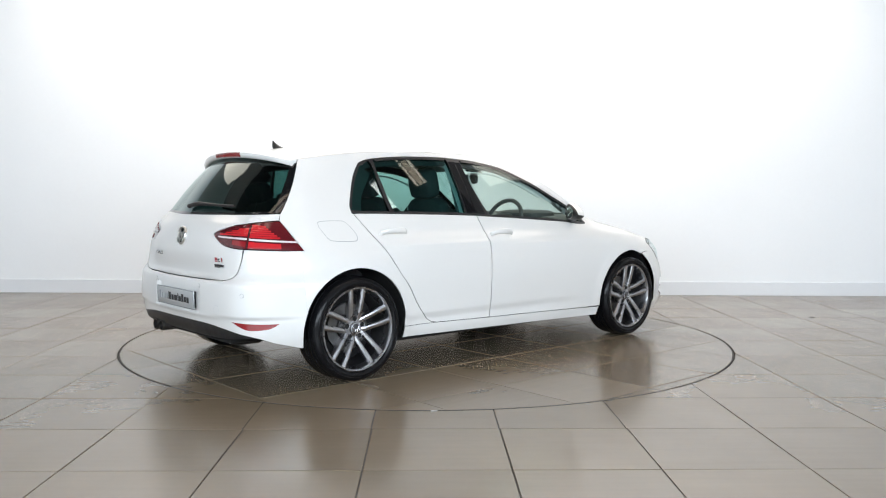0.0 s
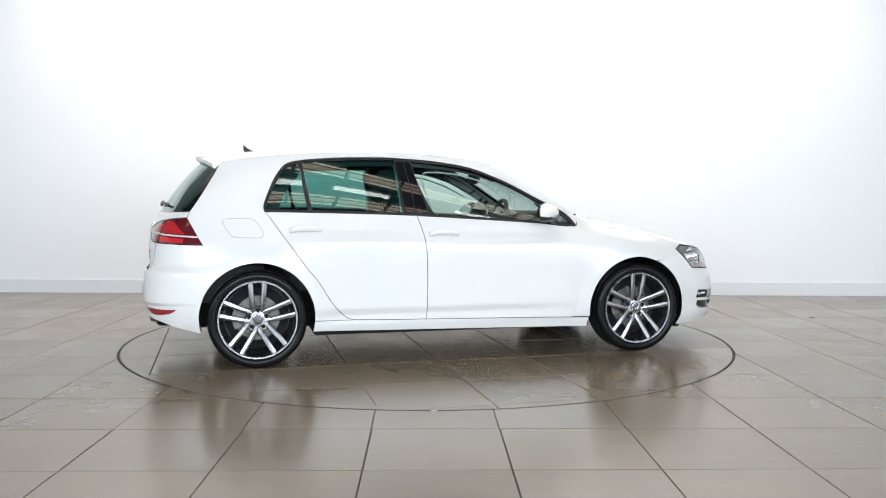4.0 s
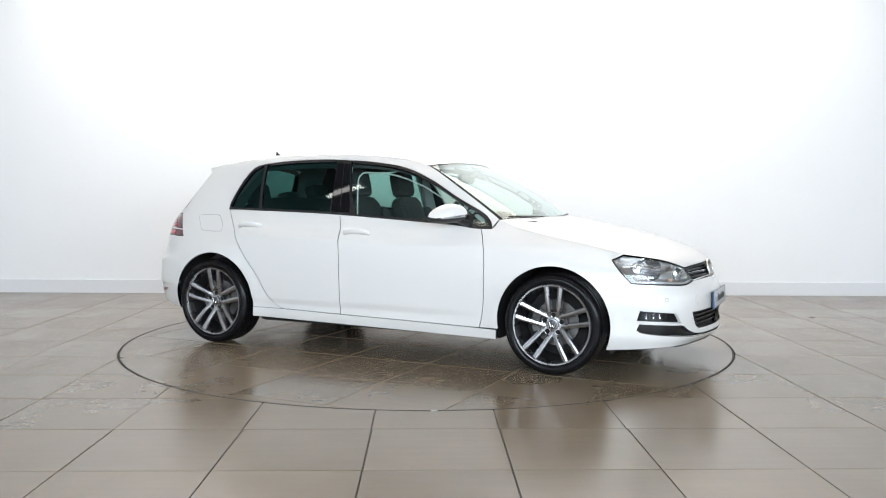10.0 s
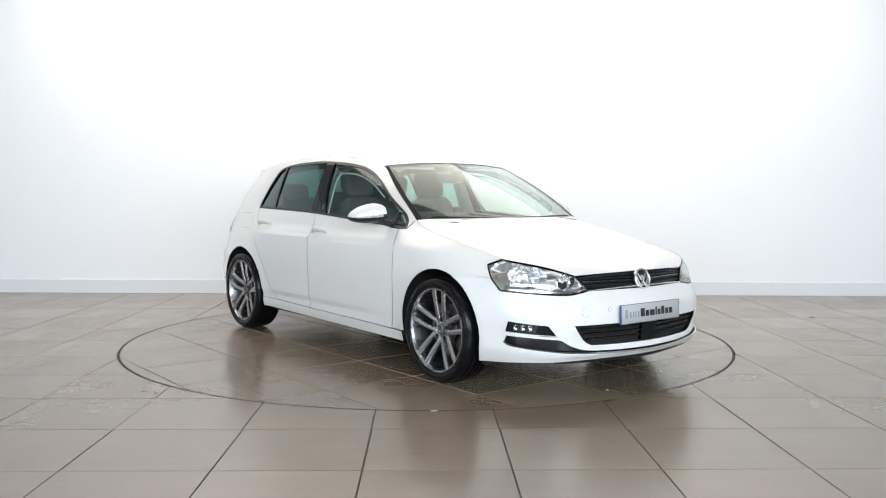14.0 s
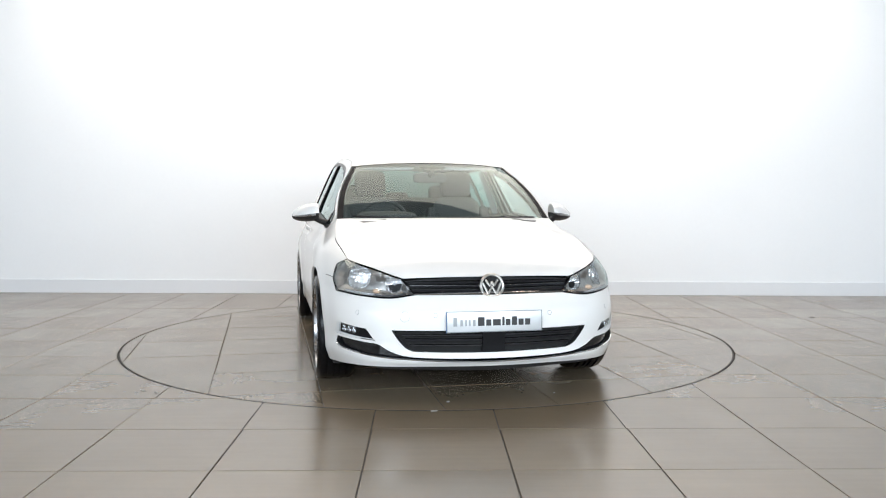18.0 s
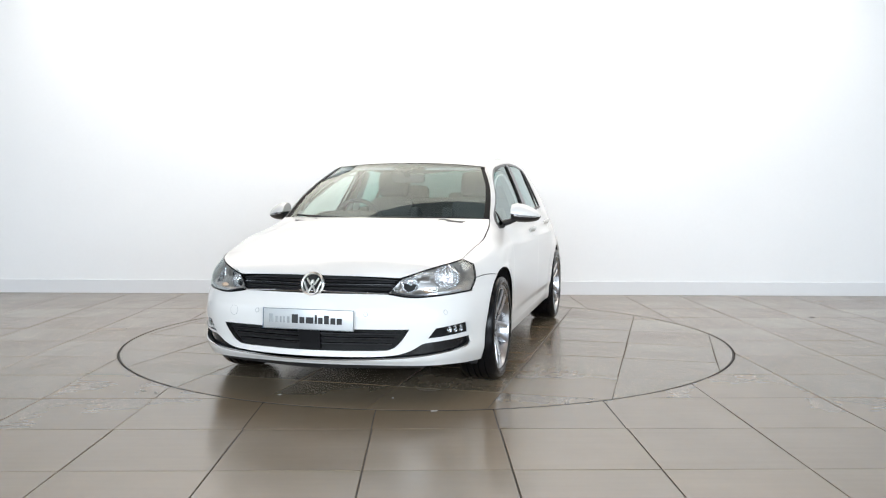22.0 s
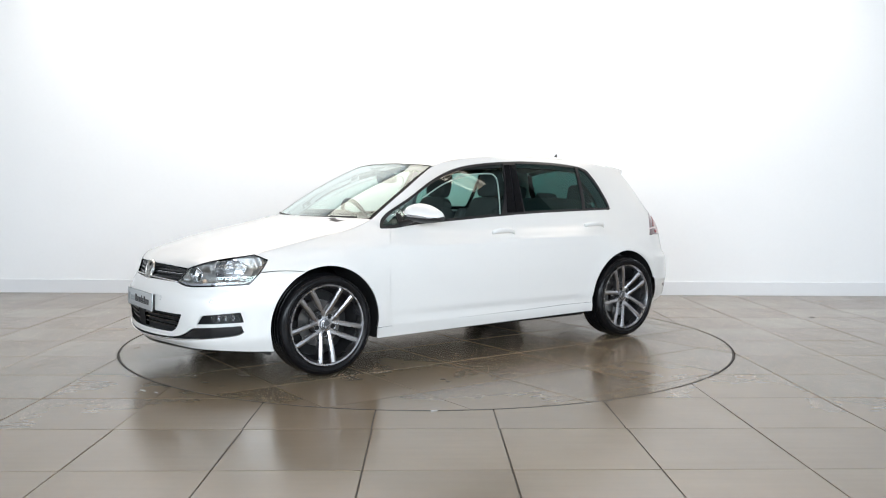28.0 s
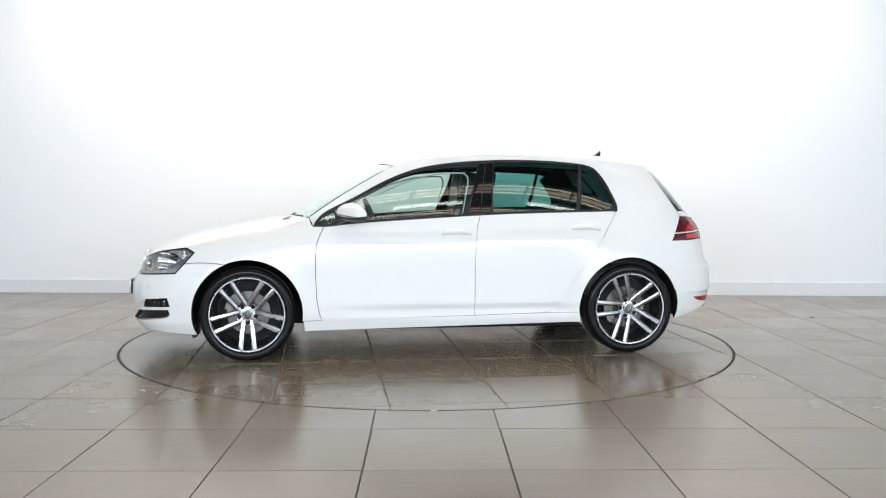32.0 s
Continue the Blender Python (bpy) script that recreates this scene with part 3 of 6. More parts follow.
WING = [(0.15, -0.060), (0.21, -0.040), (0.28, -0.022), (0.40, -0.008), (0.52, -0.001), (0.62, 0.0), (0.70, -0.008), (0.76, -0.028), (0.81, -0.072), (0.845, -0.122), (0.90, -0.22), (1.0, -0.36), (1.4, -0.6)]
SCUTTLE = [(0.15, -0.060), (0.21, -0.045), (0.28, -0.028), (0.45, -0.012), (0.60, -0.005), (0.72, -0.012), (0.785, -0.024), (0.82, -0.046), (0.86, -0.080), (0.90, -0.120), (0.955, -0.168), (1.05, -0.22), (1.2, -0.29), (1.4, -0.40)]
DOOR_F = [(0.15, -0.065), (0.21, -0.045), (0.28, -0.029), (0.32, -0.030), (0.37, -0.0165), (0.45, -0.012), (0.60, -0.005), (0.72, -0.007), (0.765, -0.011), (0.779, -0.0135), (0.784, -0.0165), (0.790, -0.0220), (0.82, -0.041), (0.86, -0.070), (0.91, -0.090), (0.96, -0.110), (1.0, -0.135), (1.1, -0.185), (1.2, -0.242), (1.317, -0.325), (1.4, -0.40)]
DOOR_M = [(0.15, -0.065), (0.21, -0.045), (0.28, -0.029), (0.32, -0.030), (0.37, -0.0165), (0.45, -0.012), (0.60, -0.005), (0.74, -0.008), (0.785, -0.012), (0.799, -0.0145), (0.804, -0.0175), (0.810, -0.0230), (0.84, -0.043), (0.88, -0.071), (0.93, -0.091), (0.98, -0.112), (1.0, -0.122), (1.1, -0.162), (1.2, -0.208), (1.34, -0.280), (1.39, -0.316), (1.44, -0.37)]
DOOR_R = [(0.15, -0.065), (0.21, -0.045), (0.28, -0.029), (0.32, -0.030), (0.37, -0.0165), (0.45, -0.012), (0.60, -0.005), (0.74, -0.009), (0.79, -0.014), (0.805, -0.0165), (0.810, -0.0195), (0.816, -0.0250), (0.84, -0.043), (0.88, -0.073), (0.94, -0.098), (0.99, -0.124), (1.1, -0.170), (1.2, -0.213), (1.34, -0.285), (1.39, -0.320), (1.44, -0.37)]
HAUNCH = [(0.15, -0.065), (0.21, -0.045), (0.30, -0.022), (0.45, -0.006), (0.62, 0.0), (0.72, -0.010), (0.80, -0.044), (0.845, -0.068), (0.92, -0.104), (1.005, -0.148), (1.1, -0.188), (1.2, -0.233), (1.34, -0.304), (1.44, -0.37)]
TAIL_SIDE = [(0.15, -0.075), (0.22, -0.045), (0.30, -0.014), (0.42, 0.0), (0.55, -0.001), (0.60, -0.003), (0.635, -0.011), (0.66, -0.018), (0.74, -0.032), (0.80, -0.045), (0.88, -0.080), (0.96, -0.112), (1.02, -0.136), (1.1, -0.176), (1.2, -0.236), (1.30, -0.305), (1.4, -0.375)]
TAIL_CORNER = [(0.15, -0.10), (0.24, -0.050), (0.32, -0.022), (0.39, -0.012), (0.412, -0.008), (0.426, 0.003), (0.45, 0.003), (0.54, -0.002), (0.595, -0.006), (0.615, -0.013), (0.645, -0.036), (0.70, -0.050), (0.79, -0.066), (0.86, -0.088), (0.90, -0.108), (0.955, -0.148), (1.0, -0.192), (1.1, -0.272), (1.3, -0.42), (1.4, -0.50)]
TAIL_HALF = [(0.15, -0.12), (0.26, -0.055), (0.33, -0.020), (0.385, -0.012), (0.402, -0.006), (0.414, 0.002), (0.44, 0.002), (0.55, -0.002), (0.595, -0.006), (0.609, -0.014), (0.620, -0.040), (0.66, -0.047), (0.76, -0.040), (0.80, -0.044), (0.86, -0.056), (0.93, -0.088), (0.985, -0.150), (1.1, -0.25), (1.4, -0.50)]
TAIL = [(0.15, -0.13), (0.26, -0.060), (0.33, -0.022), (0.380, -0.012), (0.396, -0.006), (0.408, 0.001), (0.43, 0.001), (0.55, -0.002), (0.595, -0.006), (0.609, -0.014), (0.620, -0.040), (0.66, -0.046), (0.76, -0.036), (0.80, -0.040), (0.86, -0.050), (0.93, -0.072), (0.985, -0.098), (1.1, -0.18), (1.4, -0.45)]
STATIONS = [(0.0, NOSE), (float(sf(0.44)), NOSE_SIDE), (float(sf(0.735)), CORNER), (float(sx(1.64)), WING_TIP), (float(sx(1.32)), WING), (float(sx(0.92)), SCUTTLE), (float(sx(0.32)), DOOR_F),
            (float(sx(-0.25)), DOOR_M), (float(sx(-0.95)), DOOR_R), (float(sx(-1.32)), HAUNCH), (float(sx(-1.66)), TAIL_SIDE), (float(sr(0.70)), TAIL_CORNER), (float(sr(0.40)), TAIL_HALF), (float(S), TAIL)]
ST_S = np.array([q[0] for q in STATIONS])


def skin_offset(s, z):
    vals = np.stack([pchip(*zip(*prof), z) for _, prof in STATIONS], 1)
    sl = np.zeros_like(vals)
    h = np.diff(ST_S)
    dl = np.diff(vals, axis=1) / h
    sl[:, 1:-1] = (dl[:, :-1] * h[1:] + dl[:, 1:] * h[:-1]) / (h[1:] + h[:-1])
    k = np.clip(np.searchsorted(ST_S, s) - 1, 0, len(ST_S) - 2)
    i = np.arange(len(s))
    t = (s - ST_S[k]) / h[k]
    return (2 * t ** 3 - 3 * t ** 2 + 1) * vals[i, k] + (t ** 3 - 2 * t ** 2 + t) * h[k] * sl[i, k] + (3 * t ** 2 - 2 * t ** 3) * vals[i, k + 1] + (t ** 3 - t ** 2) * h[k] * sl[i, k + 1]


_tan = np.gradient(PLAN, ARC, axis=0)
_tan /= np.hypot(_tan[:, 0], _tan[:, 1])[:, None]
_tan[0], _tan[-1] = (0, 1), (0, -1)
ARCH_R = 0.362


def skin(q):
    """The car's outer skin over (place along the outline, height)."""
    s = np.mod(q[:, 0], 2 * S)
    right = s > S
    s = np.where(right, 2 * S - s, s)
    z = q[:, 1]
    x, y = np.interp(s, ARC, PLAN[:, 0]), np.interp(s, ARC, PLAN[:, 1])
    tx, ty = np.interp(s, ARC, _tan[:, 0]), np.interp(s, ARC, _tan[:, 1])
    ln = np.hypot(tx, ty)
    d = skin_offset(s, z)
    # the bay of the rear plate
    bay = np.clip((0.306 - (S - s)) / 0.022, 0, 1) * np.clip((z - 0.404) / 0.012, 0, 1) * np.clip((0.574 - z) / 0.014, 0, 1)
    d = d - 0.022 * bay * bay * (3 - 2 * bay)
    for hx in (HUB_F, HUB_R):      # the flared lip round each wheel arch
        r = np.hypot(x - hx, z - HUB_Z)
        d = d + np.where(y > 0.5, 0.010 * np.exp(-((r - ARCH_R) / 0.055) ** 2), 0)
    x, y = x + d * ty / ln, y - d * tx / ln
    return np.stack([x, np.where(right, -y, y), z], 1)


body = with_normals(skin)


def glass_side():
    """One smooth curve for all the side panes: the width as a cubic of length and height, fitted to the skin."""
    xx, zz = np.meshgrid(np.linspace(-1.24, 0.74, 60), np.linspace(0.96, 1.33, 24))
    q = np.stack([xx.ravel(), zz.ravel()], 1)
    q = q[(q[:, 1] < np.interp(q[:, 0], [-1.24, -1.12, -0.4, 0.1, 0.37, 0.74], [1.10, 1.31, 1.35, 1.30, 1.20, 1.0]))]
    p = skin(np.stack([sx(q[:, 0]), q[:, 1]], 1))

    def terms(x, z):
        z = z - 1.15
        return np.stack([np.ones_like(x), x, z, x * x, x * z, z * z, x ** 3, x * x * z, x * z * z], 1)
    k = np.linalg.lstsq(terms(p[:, 0], p[:, 2]), p[:, 1], rcond=None)[0] * 0.45
    plain = [0, 1, 2, 3, 5, 6]
    k[plain] += np.linalg.lstsq(terms(p[:, 0], p[:, 2])[:, plain], p[:, 1], rcond=None)[0] * 0.55

    def f(q):
        p = skin(q)
        p[:, 1] = np.sign(p[:, 1]) * (terms(p[:, 0], p[:, 2]) @ k)
        return p
    return with_normals(f)


def side(pts, sgn):
    """Outline points (x, z) of the car's side, as points of the skin."""
    p = np.asarray(pts, float)
    return np.stack([sx(p[:, 0]) * sgn, p[:, 1]], 1)


def arch(hx, r, a0, a1, n=28):
    """Points of a wheel arch from angle a0 to a1 (degrees, 0 forward, 90 up)."""
    return [(hx + r * math.cos(radians(a0 + (a1 - a0) * i / n)), HUB_Z + r * math.sin(radians(a0 + (a1 - a0) * i / n))) for i in range(n + 1)]


G = 0.0022     # half a shut line
_fs, _rs = np.linspace(0, float(sx(1.50)), 260), np.linspace(float(sx(-1.62)), S, 260)


def nose(*pts):
    """Points (true width y, height) of the nose, as points of the skin."""
    out = []
    for y, z in pts:
        w = np.maximum.accumulate(skin(np.stack([_fs, np.full_like(_fs, z)], 1))[:, 1])
        out.append((float(np.sign(y) * np.interp(abs(y), w, _fs)), z))
    return out


def tail(*pts):
    """Points (true width y, height) of the tail, as points of the skin."""
    out = []
    for y, z in pts:
        w = np.maximum.accumulate(skin(np.stack([_rs, np.full_like(_rs, z)], 1))[::-1, 1])
        s = float(np.interp(abs(y), w, _rs[::-1]))
        out.append((s if y >= 0 else 2 * S - s, z))
    return out


def flank(*pts):
    return [(float(sx(x)), z) for x, z in pts]


def corner(x, z):
    """The point of the nose's corner at a true length x."""
    w = skin(np.stack([_fs, np.full_like(_fs, z)], 1))[:, 0]
    return float(np.interp(-x, -w, _fs)), z


# the headlamp's outline
LAMP_TOP = [corner(1.712, 0.753), *nose((0.644, 0.726), (0.559, 0.698), (0.473, 0.669))]
LAMP_LOW = [*nose((0.405, 0.585), (0.532, 0.567), (0.65, 0.571)), corner(1.775, 0.585)]
_a, _b, _c = LAMP_TOP[0], corner(1.652, 0.722), LAMP_LOW[-1]
LAMP_BACK = [_c, (_c[0] + (_b[0] - _c[0]) * 0.36, 0.628), (_c[0] + (_b[0] - _c[0]) * 0.54, 0.651), (_c[0] + (_b[0] - _c[0]) * 0.86, 0.699), _b]


def nominal(p):
    """A point of the skin as (length on the outline, height)."""
    return float(np.interp(p[0], ARC, PLAN[:, 0])), p[1]


BONNET_END = nominal(_a)
# edge lines on the side (x, z)
GAP_F = [(0.800, 0.893), (0.835, 0.82), (0.853, 0.745), (0.857, 0.60), (0.852, 0.43), (0.838, 0.33), (0.818, 0.262)]
GAP_B = [(-0.276, 0.970), (-0.246, 0.87), (-0.228, 0.72), (-0.224, 0.55), (-0.225, 0.283)]
GAP_R = [(-1.270, 0.994), (-1.150, 0.825), (-1.017, 0.638), (-0.942, 0.545), (-0.862, 0.415), (-0.800, 0.342), (-0.750, 0.304), (-0.690, 0.291)]
BELT = [(-1.279, 0.998), (-0.746, 0.986), (-0.270, 0.969), (0.536, 0.919), (0.740, 0.897), (0.862, 0.889)]
EAVE = [(0.872, 0.900), (0.842, 0.948), (0.778, 1.000), (0.59, 1.094), (0.37, 1.211), (0.146, 1.296), (-0.096, 1.338), (-0.366, 1.357), (-0.535, 1.362), (-0.80, 1.356), (-1.021, 1.338), (-1.110, 1.318), (-1.152, 1.292), (-1.211, 1.212), (-1.258, 1.110), (-1.283, 1.040), (-1.279, 0.998)]
RAIL = [(0.90, 0.955), (0.75, 1.058), (0.60, 1.152), (0.45, 1.240), (0.312, 1.310), (0.15, 1.352), (-0.10, 1.381), (-0.45, 1.394), (-0.85, 1.388), (-1.20, 1.366), (-1.575, 1.322)]
HATCH_EDGE = [(-1.575, 1.322), (-1.618, 1.243), (-1.666, 1.162), (-1.720, 1.081), (-1.776, 1.003), (-1.795, 0.960)]
QUARTER_SEAM = [(-1.667, 0.790), (-1.680, 0.70), (-1.683, 0.60), (-1.678, 0.51), (-1.669, 0.438)]
BONNET_EDGE = [(0.90, 0.955), (0.96, 0.928), (1.05, 0.897), (1.20, 0.866), (1.40, 0.828), (1.60, 0.786)]
WING_SEAM = [(1.62, 0.657), (1.52, 0.655), (1.454, 0.6465)]
SILL_TOP = [(-0.690, 0.291), (-0.225, 0.281), (0.45, 0.269), (0.818, 0.260), (0.940, 0.257)]


def cut(curve, x0, x1):
    """The stretch of a curve (ordered by x, either way) between two lengths."""
    c = catmull(curve, 12)
    k = c[(c[:, 0] >= min(x0, x1)) & (c[:, 0] <= max(x0, x1))]
    return k if (k[0, 0] < k[-1, 0]) == (x0 < x1) else k[::-1]


smooth_side = glass_side()


def build_side(sgn):
    def lay(name, mat, *runs, parent=car, holes=(), depth=0.014, lift=0.0, label="", step=0.035, inset=G, res=0.02, on=body):
        poly = outline(*[side(r, 1) for r in runs], step=res)
        if inset:
            poly = shrink(poly, inset)
        hs = [side_xy(h) for h in holes]
        poly[:, 0] *= sgn
        for h in hs:
            h[:, 0] *= sgn
        return sheet(name, on, poly, mat, parent, hs, step, depth, lift, label)

    def side_xy(h):
        return outline(side(h, 1), step=0.02)

    # front wing, round the arch, up to the bonnet's edge and forward to the headlamp
    back = [nominal(q) for q in LAMP_BACK[::-1][:3]]
    lay("front_wing", PAINT, [*BONNET_EDGE, BONNET_END], [BONNET_END, back[0]], back, [back[-1], *WING_SEAM],
        arch(HUB_F, ARCH_R, 66, 188), [(0.945, 0.262), (0.820, 0.263)], GAP_F[::-1], [(0.800, 0.893), (0.868, 0.893)], [(0.868, 0.893), (0.885, 0.910), (0.90, 0.955)])
    # doors
    front_door = lay("front_door", PAINT, cut(BELT, 0.80, -0.274), GAP_B, cut(SILL_TOP, -0.225, 0.818), GAP_F[::-1], step=0.014)
    rear_door = lay("rear_door", PAINT, cut(BELT, -0.278, -1.270), GAP_R, cut(SILL_TOP, -0.690, -0.226), GAP_B[::-1], step=0.014)
    # body side: windscreen pillar, roof rail, rear quarter
    lay("body_side", PAINT, RAIL, HATCH_EDGE, [(-1.795, 0.960), (-1.790, 0.957)], [(-1.790, 0.957), (-1.731, 0.88), (-1.667, 0.790)], QUARTER_SEAM,
        arch(HUB_R, ARCH_R, 160, -3.5), [(-0.968, 0.292), (-0.690, 0.291)], GAP_R[::-1], EAVE[::-1], [(0.872, 0.900), (0.90, 0.955)], inset=0.0015)
    # sill
    lay("sill", PAINT, [(0.940, 0.257), (0.818, 0.260), (0.45, 0.269), (-0.225, 0.281), (-0.690, 0.291), (-0.968, 0.292)], [(-0.968, 0.292), (-0.979, 0.222)], [(-0.979, 0.222), (0.0, 0.206), (0.930, 0.191)], [(0.930, 0.191), (0.940, 0.257)])
    # black window surround, with the panes let into it
    lay("window_surround", BLACK_SATIN, BELT, EAVE, holes=(FRONT_PANE, REAR_PANE, QUARTER_PANE, TRIANGLE_PANE), lift=-0.001, inset=0.0005, depth=0.02, label="gloss black window surround and centre pillar", res=0.012)
    # gloss black centre pillar, split where the doors meet
    for post in ([(-0.196, 0.984), (-0.276, 0.987), (-0.302, 1.16), (-0.336, 1.330), (-0.290, 1.327), (-0.243, 1.15)], [(-0.282, 0.987), (-0.350, 0.989), (-0.372, 1.16), (-0.395, 1.332), (-0.342, 1.331), (-0.308, 1.16)]):
        lay("centre_pillar", BLACK_GLOSS, *[[q, r] for q, r in zip(post, post[1:] + post[:1])], lift=0.004, inset=0, depth=0.008, label="gloss black centre pillar cover", on=smooth_side)
    for nm, pane, mat, lab, door in (("front_door_window", FRONT_PANE, GLASS_FRONT, "green tinted side window", front_door), ("rear_door_window", REAR_PANE, GLASS_REAR, "dark tinted side window", rear_door), ("quarter_window", QUARTER_PANE, GLASS_REAR, "dark tinted side window", car), ("triangle_window", TRIANGLE_PANE, GLASS_FRONT, "small fixed green tinted pane", front_door)):
        lay(nm, mat, pane, lift=-0.009, depth=0.0, inset=-0.001, parent=door, label=lab, on=smooth_side)
    # pale seal of the door frame, inside the front window's rear and upper edge
    seal = catmull([(-0.150, 0.975), (-0.182, 1.10), (-0.208, 1.22), (-0.196, 1.262), (-0.150, 1.277), (0.05, 1.262), (0.26, 1.200), (0.46, 1.105)], 8)
    p, n = smooth_side(np.stack([sx(seal[:, 0]) * sgn, seal[:, 1]], 1))
    part("window_seal", tube([Vector(q) for q in p - n * 0.030], 0.0055, 8), TRIM_PALE, front_door, "pale grey seal inside the window")
    # weather strip along the waist and round the eave
    strip = [(x, z + 0.010) for x, z in BELT]
    lay("waist_strip", BLACK_PLASTIC, BELT[:-1], strip[:-1][::-1], lift=0.004, inset=0, depth=0.008)
    # door handles
    for hx, hz, door in ((-0.103, 0.842, front_door), (-1.021, 0.873, rear_door)):
        build_handle(hx, hz, sgn, door)
    return front_door, rear_door


FRONT_PANE = [*cut(BELT, 0.700, -0.188)[::1] + np.array([0, 0.016])]
FRONT_PANE = [tuple(q) for q in FRONT_PANE] + [(-0.235, 1.15), (-0.282, 1.332)] + [(x, z - 0.017) for x, z in cut(EAVE, -0.27, 0.76)] + [(0.700, 0.985)]
REAR_PANE = [tuple(q + np.array([0, 0.016])) for q in cut(BELT, -0.356, -0.972)] + [(-1.000, 1.16), (-1.020, 1.322)] + [(x, z - 0.017) for x, z in cut(EAVE, -1.005, -0.415)] + [(-0.402, 1.338), (-0.378, 1.16)]
QUARTER_PANE = [(-0.998, 1.008), (-1.250, 1.014), (-1.262, 1.045), (-1.238, 1.115), (-1.192, 1.205), (-1.136, 1.285), (-1.100, 1.302), (-1.046, 1.316), (-1.026, 1.16)]


TRIANGLE_PANE = [(0.722, 0.919), (0.838, 0.908), (0.832, 0.930), (0.775, 0.978), (0.728, 1.003)]


def build_handle(hx, hz, sgn, parent):
    p, n = body(np.array([[float(sx(hx)) * sgn, hz]]))
    p, n = Vector(p[0]), Vector(n[0])
    # recess cup behind, then the bar
    bar = bmesh.new()
    rings = []
    for i in range(13):
        t = i / 12
        u = (t - 0.5) * 0.205
        bulge = 0.008 + 0.032 * math.sin(math.pi * t) ** 0.6
        tall = 0.013 + 0.005 * math.sin(math.pi * min(1, t * 1.4)) + 0.003 * t
        rings.append([bar.verts.new(p + Vector((-u, 0, -0.004 * t)) + n * (bulge + 0.010 * math.cos(a)) + Vector((0, 0, tall * math.sin(a)))) for a in [2 * math.pi * k / 10 for k in range(10)]])
    for a, b in zip(rings, rings[1:]):
        for k in range(10):
            bar.faces.new((a[k], a[(k + 1) % 10], b[(k + 1) % 10], b[k]))
    bar.faces.new(rings[0]), bar.faces.new(rings[-1])
    h = part("door_handle", bar, PAINT, parent)
    cup = np.array([(float(sx(hx)) + 0.066 * math.cos(a), hz - 0.014 + 0.030 * math.sin(a)) for a in np.linspace(0, 2 * math.pi, 32, endpoint=False)])
    cup[:, 0] *= sgn

    def hollow(q):
        pp, nn = body(q)
        r = np.hypot((np.abs(q[:, 0]) - float(sx(hx))) / 0.066, (q[:, 1] - hz + 0.014) / 0.030)
        return pp - nn * (0.024 * np.clip(1 - r ** 2, 0, 1))[:, None] + nn * 0.001
    sheet("handle_cup", with_normals(hollow), cup, PAINT, parent, step=0.012, depth=0.0)
    return h


doors = {1: build_side(1), -1: build_side(-1)}


# ---- nose: bumper, grilles, lamps ----
def flip(run):
    return [(-s, z) for s, z in run][::-1]


HEADLAMP = [LAMP_TOP, [LAMP_TOP[-1], LAMP_LOW[0]], LAMP_LOW, LAMP_BACK, [LAMP_BACK[-1], LAMP_TOP[0]]]
GRILLE_LOW = nose((0.535, 0.402), (0.515, 0.368), (0.475, 0.318), (0.44, 0.296), (0.40, 0.288), (0.2, 0.284), (0, 0.283))
GRILLE_TOP = nose((0, 0.402), (0.3, 0.402), (0.535, 0.402))
SLOT_TOP = nose((0, 0.252), (0.3, 0.254), (0.46, 0.264), (0.545, 0.290), (0.60, 0.322)) + nose((0.66, 0.330), (0.795, 0.343))
SLOT_LOW = nose((0.801, 0.308), (0.782, 0.288), (0.69, 0.270), (0.55, 0.254), (0.3, 0.241), (0, 0.236))
FOG = [nose((0.799, 0.423), (0.662, 0.403)), nose((0.662, 0.403), (0.618, 0.342)), nose((0.618, 0.342), (0.803, 0.358)), nose((0.803, 0.358), (0.799, 0.423))]


